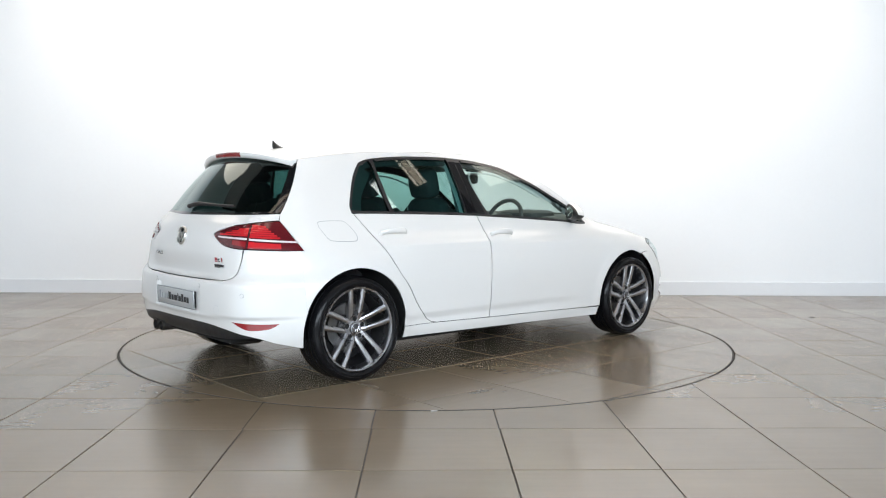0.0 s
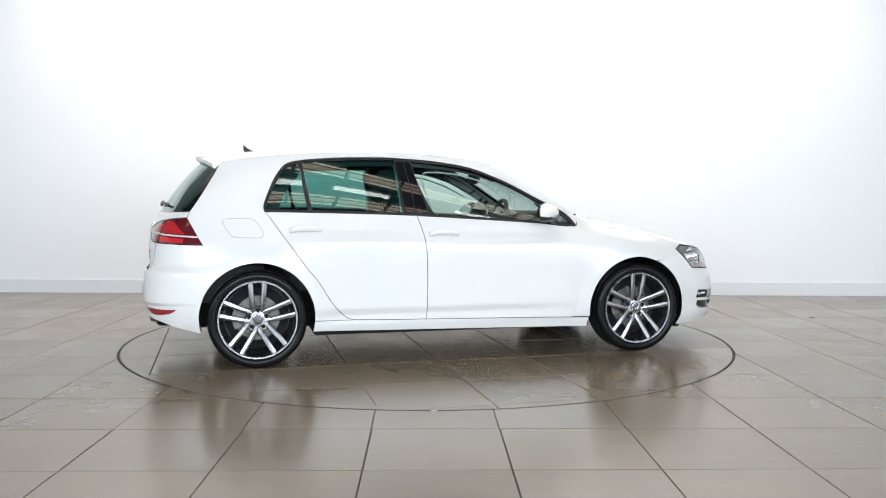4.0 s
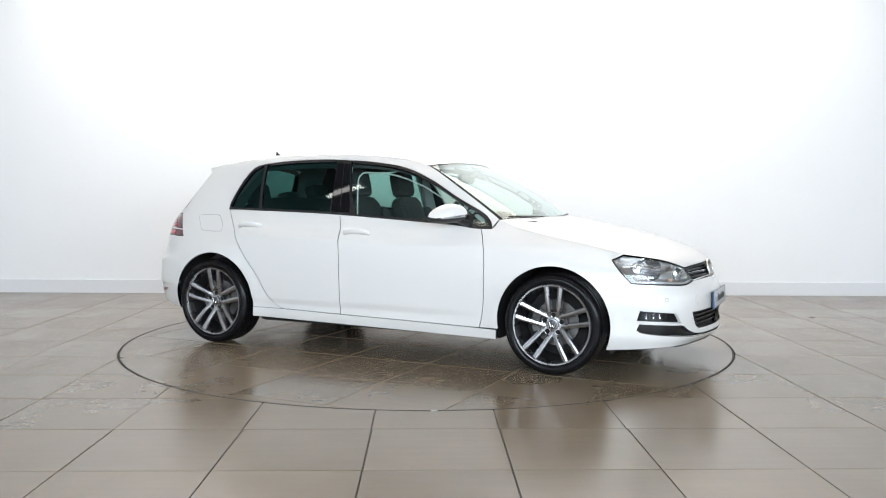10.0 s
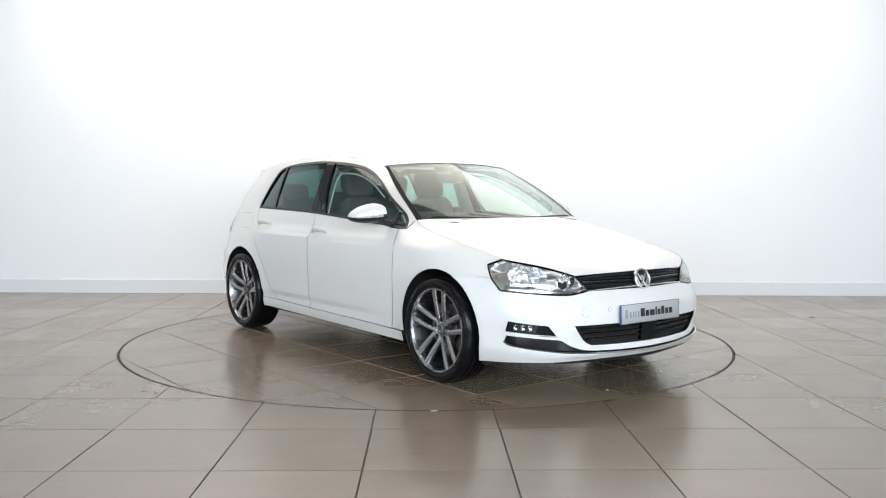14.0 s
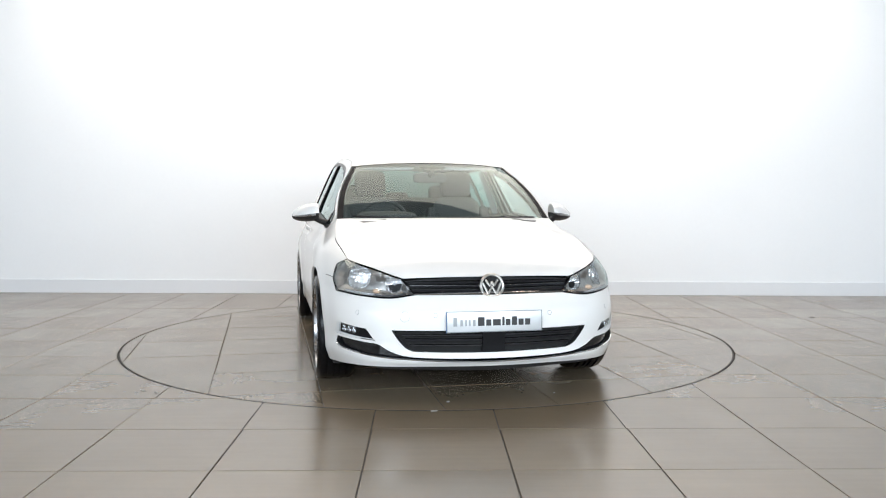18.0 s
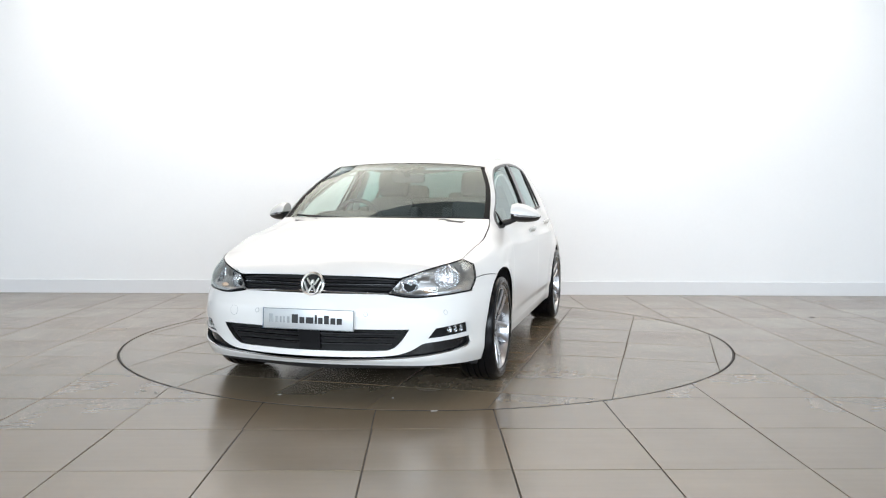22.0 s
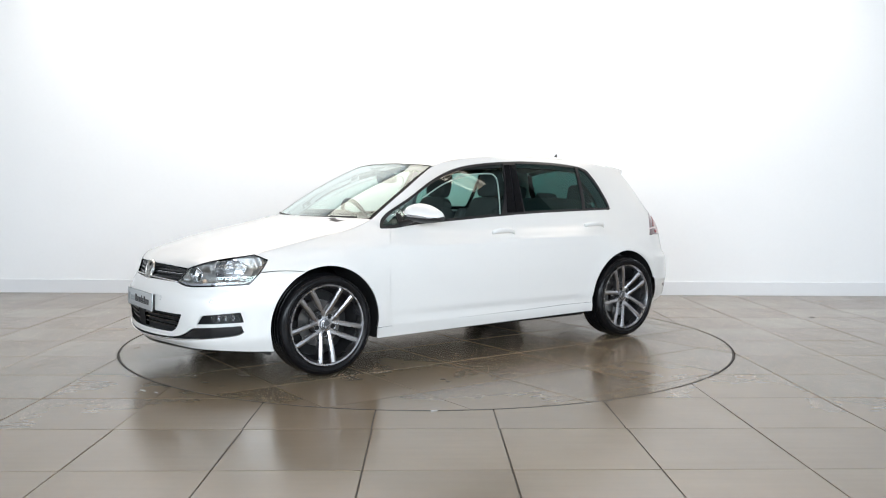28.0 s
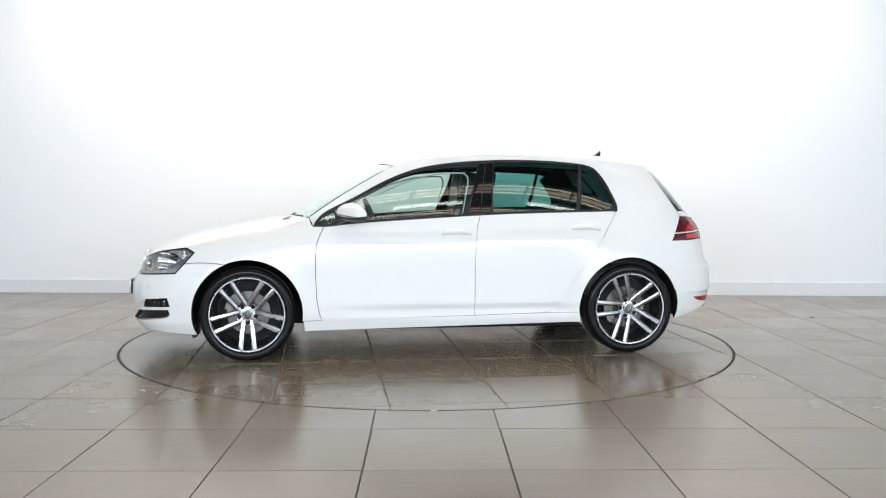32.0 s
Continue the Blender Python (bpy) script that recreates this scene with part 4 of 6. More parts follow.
def build_nose():
    low = [(s, z - 0.004) for s, z in LAMP_LOW]
    top = [*nose((0, 0.583), (0.2, 0.583)), low[0]]
    rear = [(s + 0.003, z) for s, z in LAMP_BACK[:3]]
    rear[0], rear[-1] = low[-1], (rear[-1][0], rear[-1][1] - 0.0020)
    seam = [rear[-1], *[(s, z - 0.0018) for s, z in flank(*WING_SEAM)]]
    wheel = flank(*arch(HUB_F, ARCH_R, 65.3, -22, 20))
    floor_edge = [wheel[-1], *flank((1.80, 0.186)), *nose((0.70, 0.196), (0.4, 0.203), (0, 0.206))]
    left = [top, low, rear, seam, wheel, floor_edge]
    poly = outline(*left, *[flip(r) for r in left[::-1]], step=0.02)[::-1]
    grille = outline(GRILLE_TOP, GRILLE_LOW, flip(GRILLE_LOW), flip(GRILLE_TOP), step=0.02)
    slot = outline(SLOT_TOP, SLOT_LOW, flip(SLOT_LOW), flip(SLOT_TOP), step=0.02)
    fogs = [outline(*FOG, step=0.02), outline(*[flip(r) for r in FOG[::-1]], step=0.02)]
    bumper = sheet("front_bumper", body, poly, PAINT, car, [grille, slot, *fogs], 0.03, 0.03)
    lower = sheet("lower_grille", body, grille, DARK_VOID, bumper, step=0.05, depth=0.0, lift=-0.032, label="black slatted lower air intake")
    sheet("lower_slot", body, slot, BLACK_GLOSS, bumper, step=0.05, depth=0.0, lift=-0.022)
    for z in (0.318, 0.347, 0.374):
        w = float(np.interp(z, [0.29, 0.40], [0.42, 0.51]))
        run = [*nose(*[(y, z - 0.004) for y in np.linspace(-w, w, 17)])], [*nose(*[(y, z + 0.004) for y in np.linspace(w, -w, 17)])]
        sheet("slat", body, outline(*run, step=0.05), GRILLE_BAR, lower, step=0.05, depth=0.018, lift=-0.012)
    sheet("sensor_box", body, outline(nose((-0.062, 0.292), (0.062, 0.292)), nose((0.062, 0.292), (0.062, 0.394)), nose((0.062, 0.394), (-0.062, 0.394)), nose((-0.062, 0.394), (-0.062, 0.292))), BLACK_MATTE, lower, depth=0.02, lift=-0.008)
    ys = np.linspace(-0.60, 0.60, 25)
    sheet("lower_lip", body, outline(nose(*[(y, 0.172 + 0.012 * abs(y)) for y in ys]), nose(*[(y, 0.207) for y in ys[::-1]]), step=0.05), BLACK_PLASTIC, bumper, step=0.05, depth=0.05, lift=-0.012, label="black lower lip")
    # bright strip under the slot
    for sgn in (1, -1):
        part("bright_strip", tube([on_skin(q[0] * sgn, q[1], 0.0015)[0] for q in catmull(SLOT_LOW, 4)], 0.0042, 8), CHROME, bumper, "thin chrome strip")
    # upper grille
    up = outline(nose((0, 0.588), (0.2, 0.587), (0.43, 0.583)), nose((0.43, 0.583), (0.462, 0.664)), nose((0.462, 0.664), (0.2, 0.674), (0, 0.677)),
                 flip(nose((0.462, 0.664), (0.2, 0.674), (0, 0.677))), flip(nose((0.43, 0.583), (0.462, 0.664))), flip(nose((0, 0.588), (0.2, 0.587), (0.43, 0.583))))
    upper = sheet("upper_grille", body, up, DARK_VOID, car, step=0.05, depth=0.0, lift=-0.030, label="black slatted upper grille with a chrome lower edge")
    for z, t in ((0.607, 0.004), (0.629, 0.005), (0.649, 0.005)):
        ys = np.linspace(-0.44, 0.44, 21)
        q = outline(nose(*[(y, z - t - 0.004 * abs(y)) for y in ys]), nose(*[(y, z + t - 0.004 * abs(y)) for y in ys[::-1]]), step=0.05)
        sheet("slat", body, q, GRILLE_BAR, upper, step=0.05, depth=0.018, lift=-0.008)
    ys = np.linspace(-0.43, 0.43, 25)
    sheet("bright_line", body, outline(nose(*[(y, 0.6325 - 0.004 * abs(y)) for y in ys]), nose(*[(y, 0.6350 - 0.004 * abs(y)) for y in ys[::-1]]), step=0.05), SATIN, upper, step=0.05, depth=0.004, lift=-0.005)
    ys = np.linspace(-0.455, 0.455, 25)
    q = outline(nose(*[(y, 0.663 - 0.008 * (y / 0.455) ** 2) for y in ys]), nose(*[(y, 0.681 - 0.023 * (y / 0.455) ** 2) for y in ys[::-1]]), step=0.05)
    sheet("grille_cover", body, q, BLACK_PLASTIC, upper, step=0.05, depth=0.01, lift=-0.014)
    ys = np.linspace(-0.415, 0.415, 25)
    part("bright_strip", tube([on_skin(*nose((y, 0.5945 - 0.011 * (y / 0.425) ** 2))[0], -0.002)[0] for y in ys], 0.0052, 10), CHROME, upper, "thin chrome strip")
    for sgn in (1, -1):
        build_headlamp(sgn)
        build_fog(sgn, bumper)
        for y, z in ((0.71, 0.485), (0.315, 0.482)):
            build_sensor(float(sf(y)) * sgn, z, bumper)
    return bumper


def build_sensor(s, z, parent):
    a = np.linspace(0, 2 * math.pi, 20, endpoint=False)
    ring = np.stack([s + 0.0125 * np.cos(a), z + 0.0125 * np.sin(a)], 1)
    inner = np.stack([s + 0.0105 * np.cos(a), z + 0.0105 * np.sin(a)], 1)
    sheet("sensor_ring", body, ring, INK_GREY, parent, [inner], 0.02, 0.0, 0.0012)
    sheet("parking_sensor", body, inner, PAINT, parent, step=0.02, depth=0.002, lift=0.0022)


def on_skin(s, z, lift=0.0):
    p, n = body(np.array([[s, z]]))
    return Vector(p[0] + n[0] * lift), Vector(n[0])


def bowl(centre, axis, r, depth, up=Vector((0, 0, 1)), squash=1.0, n=28, facet=0.0):
    """A hollow reflector that opens along axis."""
    axis = axis.normalized()
    a = axis.cross(up).normalized()
    b = a.cross(axis)
    bm = bmesh.new()
    rings = []
    for k in range(7):
        t = k / 6
        rr, dd = r * (0.16 + 0.84 * t), -depth * (1 - t * t)
        rings.append([bm.verts.new(centre + axis * (dd + facet * ((i // 2 + k) % 2) * (0 < k < 6)) + a * rr * math.cos(2 * math.pi * i / n) + b * rr * squash * math.sin(2 * math.pi * i / n)) for i in range(n)])
    for u, v in zip(rings, rings[1:]):
        for i in range(n):
            bm.faces.new((u[i], u[(i + 1) % n], v[(i + 1) % n], v[i]))
    bm.faces.new(rings[0])
    return bm


def ball(centre, r, stretch=(1, 1, 1), n=12):
    bm = bmesh.new()
    bmesh.ops.create_uvsphere(bm, u_segments=n, v_segments=n // 2 + 2, radius=r)
    bmesh.ops.transform(bm, matrix=Matrix.Translation(centre) @ Matrix.Diagonal((*stretch, 1)), verts=bm.verts)
    return bm


def build_headlamp(sgn):
    poly = outline(*HEADLAMP, step=0.015)[::-1]
    poly[:, 0] *= sgn
    lamp = sheet("headlamp", body, poly, LENS, car, step=0.03, depth=0.0, lift=0.0, label="clear headlamp with two chrome reflectors in a dark grey bezel")
    rim_in = shrink(poly, 0.005)
    sheet("lamp_border", body, poly, BLACK_GLOSS, lamp, [rim_in], 0.03, 0.012, 0.0012)
    # dark bezel behind the lens, with the two bowls let into it

    def tub(q):
        p, n = body(q)
        edge = np.array([np.min(np.hypot(*(poly - w).T)) for w in q])
        return p - n * np.clip(edge * 1.2, 0.004, 0.046)[:, None]
    lo, hi = poly.min(0), poly.max(0)
    gs, gz = np.meshgrid(np.linspace(lo[0], hi[0], 110), np.linspace(lo[1], hi[1], 50))
    par = np.stack([gs.ravel(), gz.ravel()], 1)
    par = par[inside(poly, par)]
    place = tub(par)
    holes = []
    for (x, y, z, r), nm in zip(((1.790, 0.664, 0.653, 0.067), (1.930, 0.494, 0.625, 0.047)), ("main_reflector", "inner_reflector")):
        ax = Vector((1, 0.24 * sgn, 0.14)).normalized()
        a_ = ax.cross(Vector((0, 0, 1))).normalized()
        b_ = a_.cross(ax)
        mid, av = np.array((x, y * sgn, z)), np.array(ax)
        hole, deep = [], []
        for i in range(28):
            t = 2 * math.pi * i / 28
            w = place - (mid + np.array(a_) * r * math.cos(t) + np.array(b_) * r * math.sin(t))
            along = w @ av
            k = np.argsort(np.linalg.norm(w - along[:, None] * av, axis=1))[:4]
            hole.append(par[k].mean(0))
            deep.append(along[k].mean())
        holes.append(np.array(hole))
        base = min(deep) - 0.008
        p = Vector(mid) + ax * base
        part(nm, bowl(p, ax, r * 1.02, 0.034, n=24, facet=0.0030), REFLECTOR, lamp, "round bright reflector bowl", sharp=4)
        part("bulb_shield", merge(ball(p - ax * 0.018, 0.010, n=10), tube([p - ax * 0.034, p - ax * 0.014], 0.006, 8)), SATIN, lamp)
        # the collar from the bowl out to the bezel
        ring = bmesh.new()
        rows = [[], [], []]
        for i, d in enumerate(deep):
            t = 2 * math.pi * i / 28
            c = a_ * math.cos(t) + b_ * math.sin(t)
            for row, rr, dd in zip(rows, (r * 1.02, r * 1.0, r * 1.07), (base, d + 0.003, d + 0.001)):
                row.append(ring.verts.new(Vector(mid) + c * rr + ax * dd))
        for u, v in zip(rows, rows[1:]):
            for i in range(28):
                ring.faces.new((u[i], u[(i + 1) % 28], v[(i + 1) % 28], v[i]))
        part("reflector_ring", ring, SATIN, lamp)
    sheet("bezel", with_normals(tub), poly, LAMP_DARK, lamp, holes, 0.02, 0.0)
    # indicator between the bowls, low down, and the bright lower lip of the bezel
    p, n = on_skin(nose((0.615, 0.602))[0][0] * sgn, 0.602, -0.030)
    part("indicator_bulb", ball(p, 0.016, (0.9, 1.3, 0.8)), AMBER, lamp, "pale amber indicator bulb")
    lip = [(s, z + 0.008) for s, z in catmull(LAMP_LOW, 8)[3:-2]]
    q = outline(lip, [(s, z + 0.010) for s, z in lip[::-1]], step=0.02)
    q[:, 0] *= sgn
    sheet("bezel_lip", body, q, SATIN, lamp, step=0.03, depth=0.006, lift=-0.012, label="bright lower bezel lip")


def build_fog(sgn, bumper):
    q = outline(*FOG, step=0.02)
    q[:, 0] *= sgn
    pocket = sheet("fog_pocket", body, q, BLACK_MATTE, bumper, step=0.04, depth=0.0, lift=-0.028)
    lens = outline(nose((0.793, 0.417), (0.700, 0.404)), nose((0.700, 0.404), (0.705, 0.354)), nose((0.705, 0.354), (0.796, 0.363)), nose((0.796, 0.363), (0.793, 0.417)))
    lens[:, 0] *= sgn
    sheet("fog_lens", body, lens, FOG_LENS, pocket, step=0.03, depth=0.012, lift=-0.010)
    for y in (0.777, 0.754, 0.731):
        p, n = on_skin(nose((y, 0.385))[0][0] * sgn, 0.385, -0.019)
        part("fog_reflector", bowl(p, Vector((1, 0.15 * sgn, 0)).normalized(), 0.0125, 0.010, squash=1.5, n=16, facet=0.002), SATIN, pocket, "narrow bright reflector", sharp=4)
    blade = outline(nose((0.616, 0.342), (0.805, 0.358)), nose((0.805, 0.358), (0.799, 0.346)), nose((0.799, 0.346), (0.612, 0.331)), nose((0.612, 0.331), (0.616, 0.342)))
    blade[:, 0] *= sgn
    sheet("blade", body, blade, PAINT, pocket, step=0.03, depth=0.016, lift=0.003)


front_bumper = build_nose()


# ---- bonnet, windscreen, roof, hatch glass ----
def crowned(edge, centre, power=2.3, lift=0.0):
    """A surface over (u across, v along) between a left edge line and a middle line."""
    e, c = np.asarray(edge, float), np.asarray(centre, float)
    te = np.linspace(0, 1, len(e))

    def f(q):
        u, v = q[:, 0], q[:, 1]
        ev = np.stack([np.interp(v, te, e[:, k]) for k in range(3)], 1)
        cv = np.stack([np.interp(v, te, c[:, k]) for k in range(2)], 1)
        w = np.abs(u) ** (power + lift * np.clip(1 - v / 0.25, 0, 1))
        return np.stack([cv[:, 0] + (ev[:, 0] - cv[:, 0]) * u * u, u * ev[:, 1], cv[:, 1] + (ev[:, 2] - cv[:, 1]) * w], 1)
    return f


def resample(p, n):
    d = np.concatenate([[0], np.cumsum(np.linalg.norm(np.diff(p, axis=0), axis=1))])
    t = np.linspace(0, d[-1], n)
    return np.stack([np.interp(t, d, p[:, k]) for k in range(p.shape[1])], 1)


def on_side(curve, n=40):
    c = catmull(curve, 12)
    return resample(skin(side(c, 1)), n)


def up_normals(f):
    base = with_normals(f)

    def g(q):
        p, n = base(q)
        return p, n * np.where(n[:, 2:3] < 0, -1, 1)
    return g


def span(a, b, n):
    return np.linspace(a, b, n)


def build_top():
    # bonnet
    run = np.vstack([side(catmull([(0.906, 0.9525), *BONNET_EDGE[1:], BONNET_END], 10), 1), catmull(LAMP_TOP, 10)[1:], nose((0.458, 0.6665))])
    e = resample(skin(run), 60)
    x0, x1 = e[0, 0], e[-1, 0]
    cx = 1.048 + (e[:, 0] - x0) / (x1 - x0) * (2.083 - 1.048)
    cz = pchip([1.045, 1.07, 1.21, 1.50, 1.78, 1.96, 2.05, 2.085], [0.9600, 0.956, 0.932, 0.879, 0.818, 0.750, 0.702, 0.680], cx)
    flat = crowned(e, np.stack([cx, cz], 1), 2.6, 4.0)

    def creased(q):
        p = flat(q)
        ridge = np.exp(-((np.abs(q[:, 0]) - 0.80) / 0.055) ** 2) * np.clip((q[:, 1] - 0.02) * 5, 0, 1) * np.clip((0.62 - q[:, 1]) * 3, 0, 1)
        p[:, 2] += 0.004 * ridge
        return p
    grid_sheet("bonnet", up_normals(creased), span(-0.995, 0.995, 61), span(0.004, 0.997, 61), PAINT, car, 0.008)
    # windscreen
    e = on_side([q for q in RAIL if q[0] >= 0.312], 40)
    ez = (e[:, 2] - e[0, 2]) / (e[-1, 2] - e[0, 2])
    c = np.stack([1.062 + (0.385 - 1.062) * ez - 0.02 * np.sin(np.pi * ez) * -1, 0.935 + (1.338 - 0.935) * ez + 0.012 * np.sin(np.pi * ez)], 1)
    low_f, high_f = crowned(e, c, 1.75), crowned(e, c, 2.4)

    def screen(q):
        w = (np.clip((q[:, 1] - 0.6) / 0.4, 0, 1) ** 2)[:, None]      # flush with the roof at the top
        return low_f(q) * (1 - w) + high_f(q) * w
    f = up_normals(screen)
    grid_sheet("windscreen", f, span(-0.947, 0.947, 41), span(0.018, 0.9995, 25), GLASS_SCREEN, car, 0.0, -0.004, "faintly green windscreen")
    for us, vs, mat in ((span(-0.997, -0.945, 5), span(0, 1, 30), BLACK_MATTE), (span(0.945, 0.997, 5), span(0, 1, 30), BLACK_MATTE), (span(-0.943, 0.943, 40), span(0, 0.020, 3), BLACK_MATTE)):
        grid_sheet("screen_border", f, us, vs, mat, car, 0.01, -0.005)
    # sensor housing behind the mirror
    grid_sheet("sensor_patch", f, span(-0.17, 0.17, 12), span(0.90, 0.950, 4), BLACK_MATTE, car, 0.0, -0.011)
    grid_sheet("sensor_patch", f, span(-0.10, 0.10, 8), span(0.86, 0.945, 6), BLACK_PLASTIC, car, 0.0, -0.012)
    low = crowned(np.vstack([e[0] + (0.005, -0.01, -0.045), e[0] + (-0.03, -0.01, -0.020)]), [(1.095, 0.886), (1.055, 0.914)], 2.0)
    grid_sheet("scuttle_panel", up_normals(low), span(-0.97, 0.97, 40), span(0, 1, 5), BLACK_PLASTIC, car, 0.02, 0.0, "black plastic panel below the windscreen")
    # roof
    e = on_side([q for q in RAIL if q[0] <= 0.3121], 60)
    cx = 0.385 + (e[:, 0] - e[0, 0]) / (e[-1, 0] - e[0, 0]) * (-1.625 - 0.385)
    cz = pchip([-1.63, -1.36, -1.0, -0.6, -0.2, 0.15, 0.39], [1.378, 1.412, 1.432, 1.436, 1.424, 1.388, 1.337], cx)
    roof_f = crowned(e, np.stack([cx, cz], 1), 2.4)
    grid_sheet("roof", up_normals(roof_f), span(-0.999, 0.999, 49), span(0.002, 0.998, 61), PAINT, car, 0.02)
    grid_sheet("headlining", up_normals(roof_f), span(-0.96, 0.96, 21), span(0.02, 0.97, 21), TRIM_PALE, car, 0.0, -0.035, "pale grey headlining")
    # hatch glass
    s_edge = float(sx(-1.776))

    e_top = roof_f(np.array([[0.999, 0.999]]))[0] + np.array([-0.030, 0, -0.032])
    e_low = skin(np.array([[s_edge, 1.003]]))[0]
    edge = catmull(HATCH_EDGE, 12)
    rim = resample(skin(side(edge[(edge[:, 1] < e_top[2]) & (edge[:, 1] > 1.002)], 1)), 30)

    def g(q):
        u, v = q[:, 0], q[:, 1]
        top = roof_f(np.stack([u * 0.999, np.full_like(u, 0.999)], 1)) + np.stack([-0.066 + 0.036 * u * u, 0 * u, -0.042 + 0.010 * u * u], 1)
        s = S - np.abs(u) * (S - s_edge)
        low = skin(np.stack([s, 0.989 + 0.014 * u * u], 1)) * np.stack([0 * u + 1, np.where(u < 0, -1, 1), 0 * u + 1], 1)
        p = top + (low - top) * v[:, None]
        bow = 0.014 * np.sin(np.pi * np.clip(v, 0, 1)) * (1 - u ** 4)
        p[:, 0] -= 0.7 * bow
        p[:, 2] += 0.7 * bow
        # close up to the body's edge at the sides
        w = np.clip(v, 0, 1)[:, None]
        own = e_top + (e_low - e_top) * w
        at = np.stack([np.interp(np.clip(v, 0, 1), np.linspace(0, 1, 30), rim[:, k]) for k in range(3)], 1)
        fix = (at - own) * (np.abs(u) ** 8)[:, None]
        fix[:, 1] *= np.where(u < 0, -1, 1)
        return p + fix
    gg = up_normals(g)
    grid_sheet("hatch_window", gg, span(-0.945, 0.945, 45), span(-0.03, 0.97, 26), GLASS_HATCH, car, 0.0, -0.003, "dark tinted rear window")
    for us, vs in ((span(-0.998, -0.943, 5), span(-0.02, 1, 25)), (span(0.943, 0.998, 5), span(-0.02, 1, 25)), (span(-0.943, 0.943, 40), span(0.967, 1, 3))):
        grid_sheet("hatch_border", gg, us, vs, BLACK_GLASS, car, 0.012, -0.001)
    # roof spoiler, closed all round
    bm = bmesh.new()
    rings = []
    us = span(-1, 1, 41)
    for u in us:
        a = roof_f(np.array([[u * 0.999, 0.999]]))[0]
        k = abs(u)
        reach = 0.092 - 0.036 * k ** 3
        drop = 0.009 + 0.002 * k
        b = a + np.array([-reach, 0, -drop])
        d = b + np.array([0.006, 0, -0.027 - 0.004 * k ** 4])
        h = b + np.array([0.016, 0, -0.032 - 0.002 * k ** 4])
        gl = a + np.array([-0.058 + 0.032 * k * k, 0, -0.041])
        m = a + np.array([-reach * 0.5, 0, -drop * 0.36])
        rings.append([bm.verts.new(tuple(q)) for q in (a, m, b, b + np.array([-0.002, 0, -0.006]), d, h, gl)])
    for p, q in zip(rings, rings[1:]):
        for k in range(7):
            bm.faces.new((p[k], q[k], q[(k + 1) % 7], p[(k + 1) % 7]))
    bm.faces.new(rings[0]), bm.faces.new(rings[-1])
    spoiler = part("roof_spoiler", bm, PAINT, car, sharp=50)
    bl = bmesh.new()
    rings = []
    for u in span(-0.29, 0.29, 17):
        a = roof_f(np.array([[u, 0.999]]))[0]
        k = abs(u)
        b = a + np.array([-(0.092 - 0.036 * k ** 3), 0, -0.009 - 0.002 * k])
        rings.append([bl.verts.new(tuple(b + np.array(q))) for q in ((0.030, 0, 0.0075), (-0.003, 0, 0.0015), (-0.0055, 0, -0.007), (0.001, 0, -0.025), (0.030, 0, -0.026))])
    for p, q in zip(rings, rings[1:]):
        for k in range(4):
            bl.faces.new((p[k], q[k], q[k + 1], p[k + 1]))
    part("high_brake_lamp", bl, RED_MID, spoiler, "slim red brake lamp lens")
    # roof antenna
    fin = bmesh.new()
    rings = []
    for x, hw, z0, z1 in ((-1.305, 0.004, 0, 0.004), (-1.325, 0.016, 0, 0.012), (-1.345, 0.020, 0, 0.022), (-1.362, 0.017, 0, 0.034), (-1.378, 0.012, 0, 0.050), (-1.388, 0.007, 0.02, 0.055)):
        zb = float(np.interp(x, cx[::-1], cz[::-1])) - 0.002
        rings.append([fin.verts.new((x, y, zb + z)) for y, z in ((-hw, z0), (-hw * 0.45, z0 + (z1 - z0) * 0.55), (0, z1), (hw * 0.45, z0 + (z1 - z0) * 0.55), (hw, z0))])
    for p, q in zip(rings, rings[1:]):
        for k in range(5):
            fin.faces.new((p[k], q[k], q[(k + 1) % 5], p[(k + 1) % 5]))
    fin.faces.new(rings[0]), fin.faces.new(rings[-1])
    part("roof_antenna", fin, BLACK_PLASTIC, car, "black shark-fin antenna", sharp=60)
    # wipers on the screen and on the hatch
    for y0, y1 in ((0.60, -0.02), (-0.05, -0.62)):
        pts = [f(np.array([[u, v]]))[0][0] + np.array([0.004, 0, 0.006]) for u, v in zip(span(y0 / 0.72, y1 / 0.72, 9), (0.012, 0.02, 0.025, 0.028, 0.03, 0.03, 0.03, 0.03, 0.03))]
        part("wiper", merge(tube(pts, 0.007, 6), tube([Vector(pts[0]) + Vector((-0.002, 0, -0.016)), Vector(pts[3]) + Vector((0.002, 0, 0.002))], 0.008, 6)), BLACK_PLASTIC, car)
    pts = [gg(np.array([[u, v]]))[0][0] + np.array([-0.014, 0, 0.010]) for u, v in zip(span(0.03, -0.46, 9), (0.90, 0.87, 0.86, 0.865, 0.87, 0.88, 0.885, 0.89, 0.89))]
    base = Vector(pts[0])
    part("rear_wiper", merge(tube(pts, [0.012, 0.014, 0.013, 0.011, 0.009, 0.008, 0.008, 0.007, 0.006], 8), ball(base, 0.018, (0.7, 1.6, 0.8))), BLACK_PLASTIC, car)


build_top()


# ---- tail: tailgate, lamps, bumper ----
def flip_tail(run):
    return [(2 * S - s, z) for s, z in run][::-1]


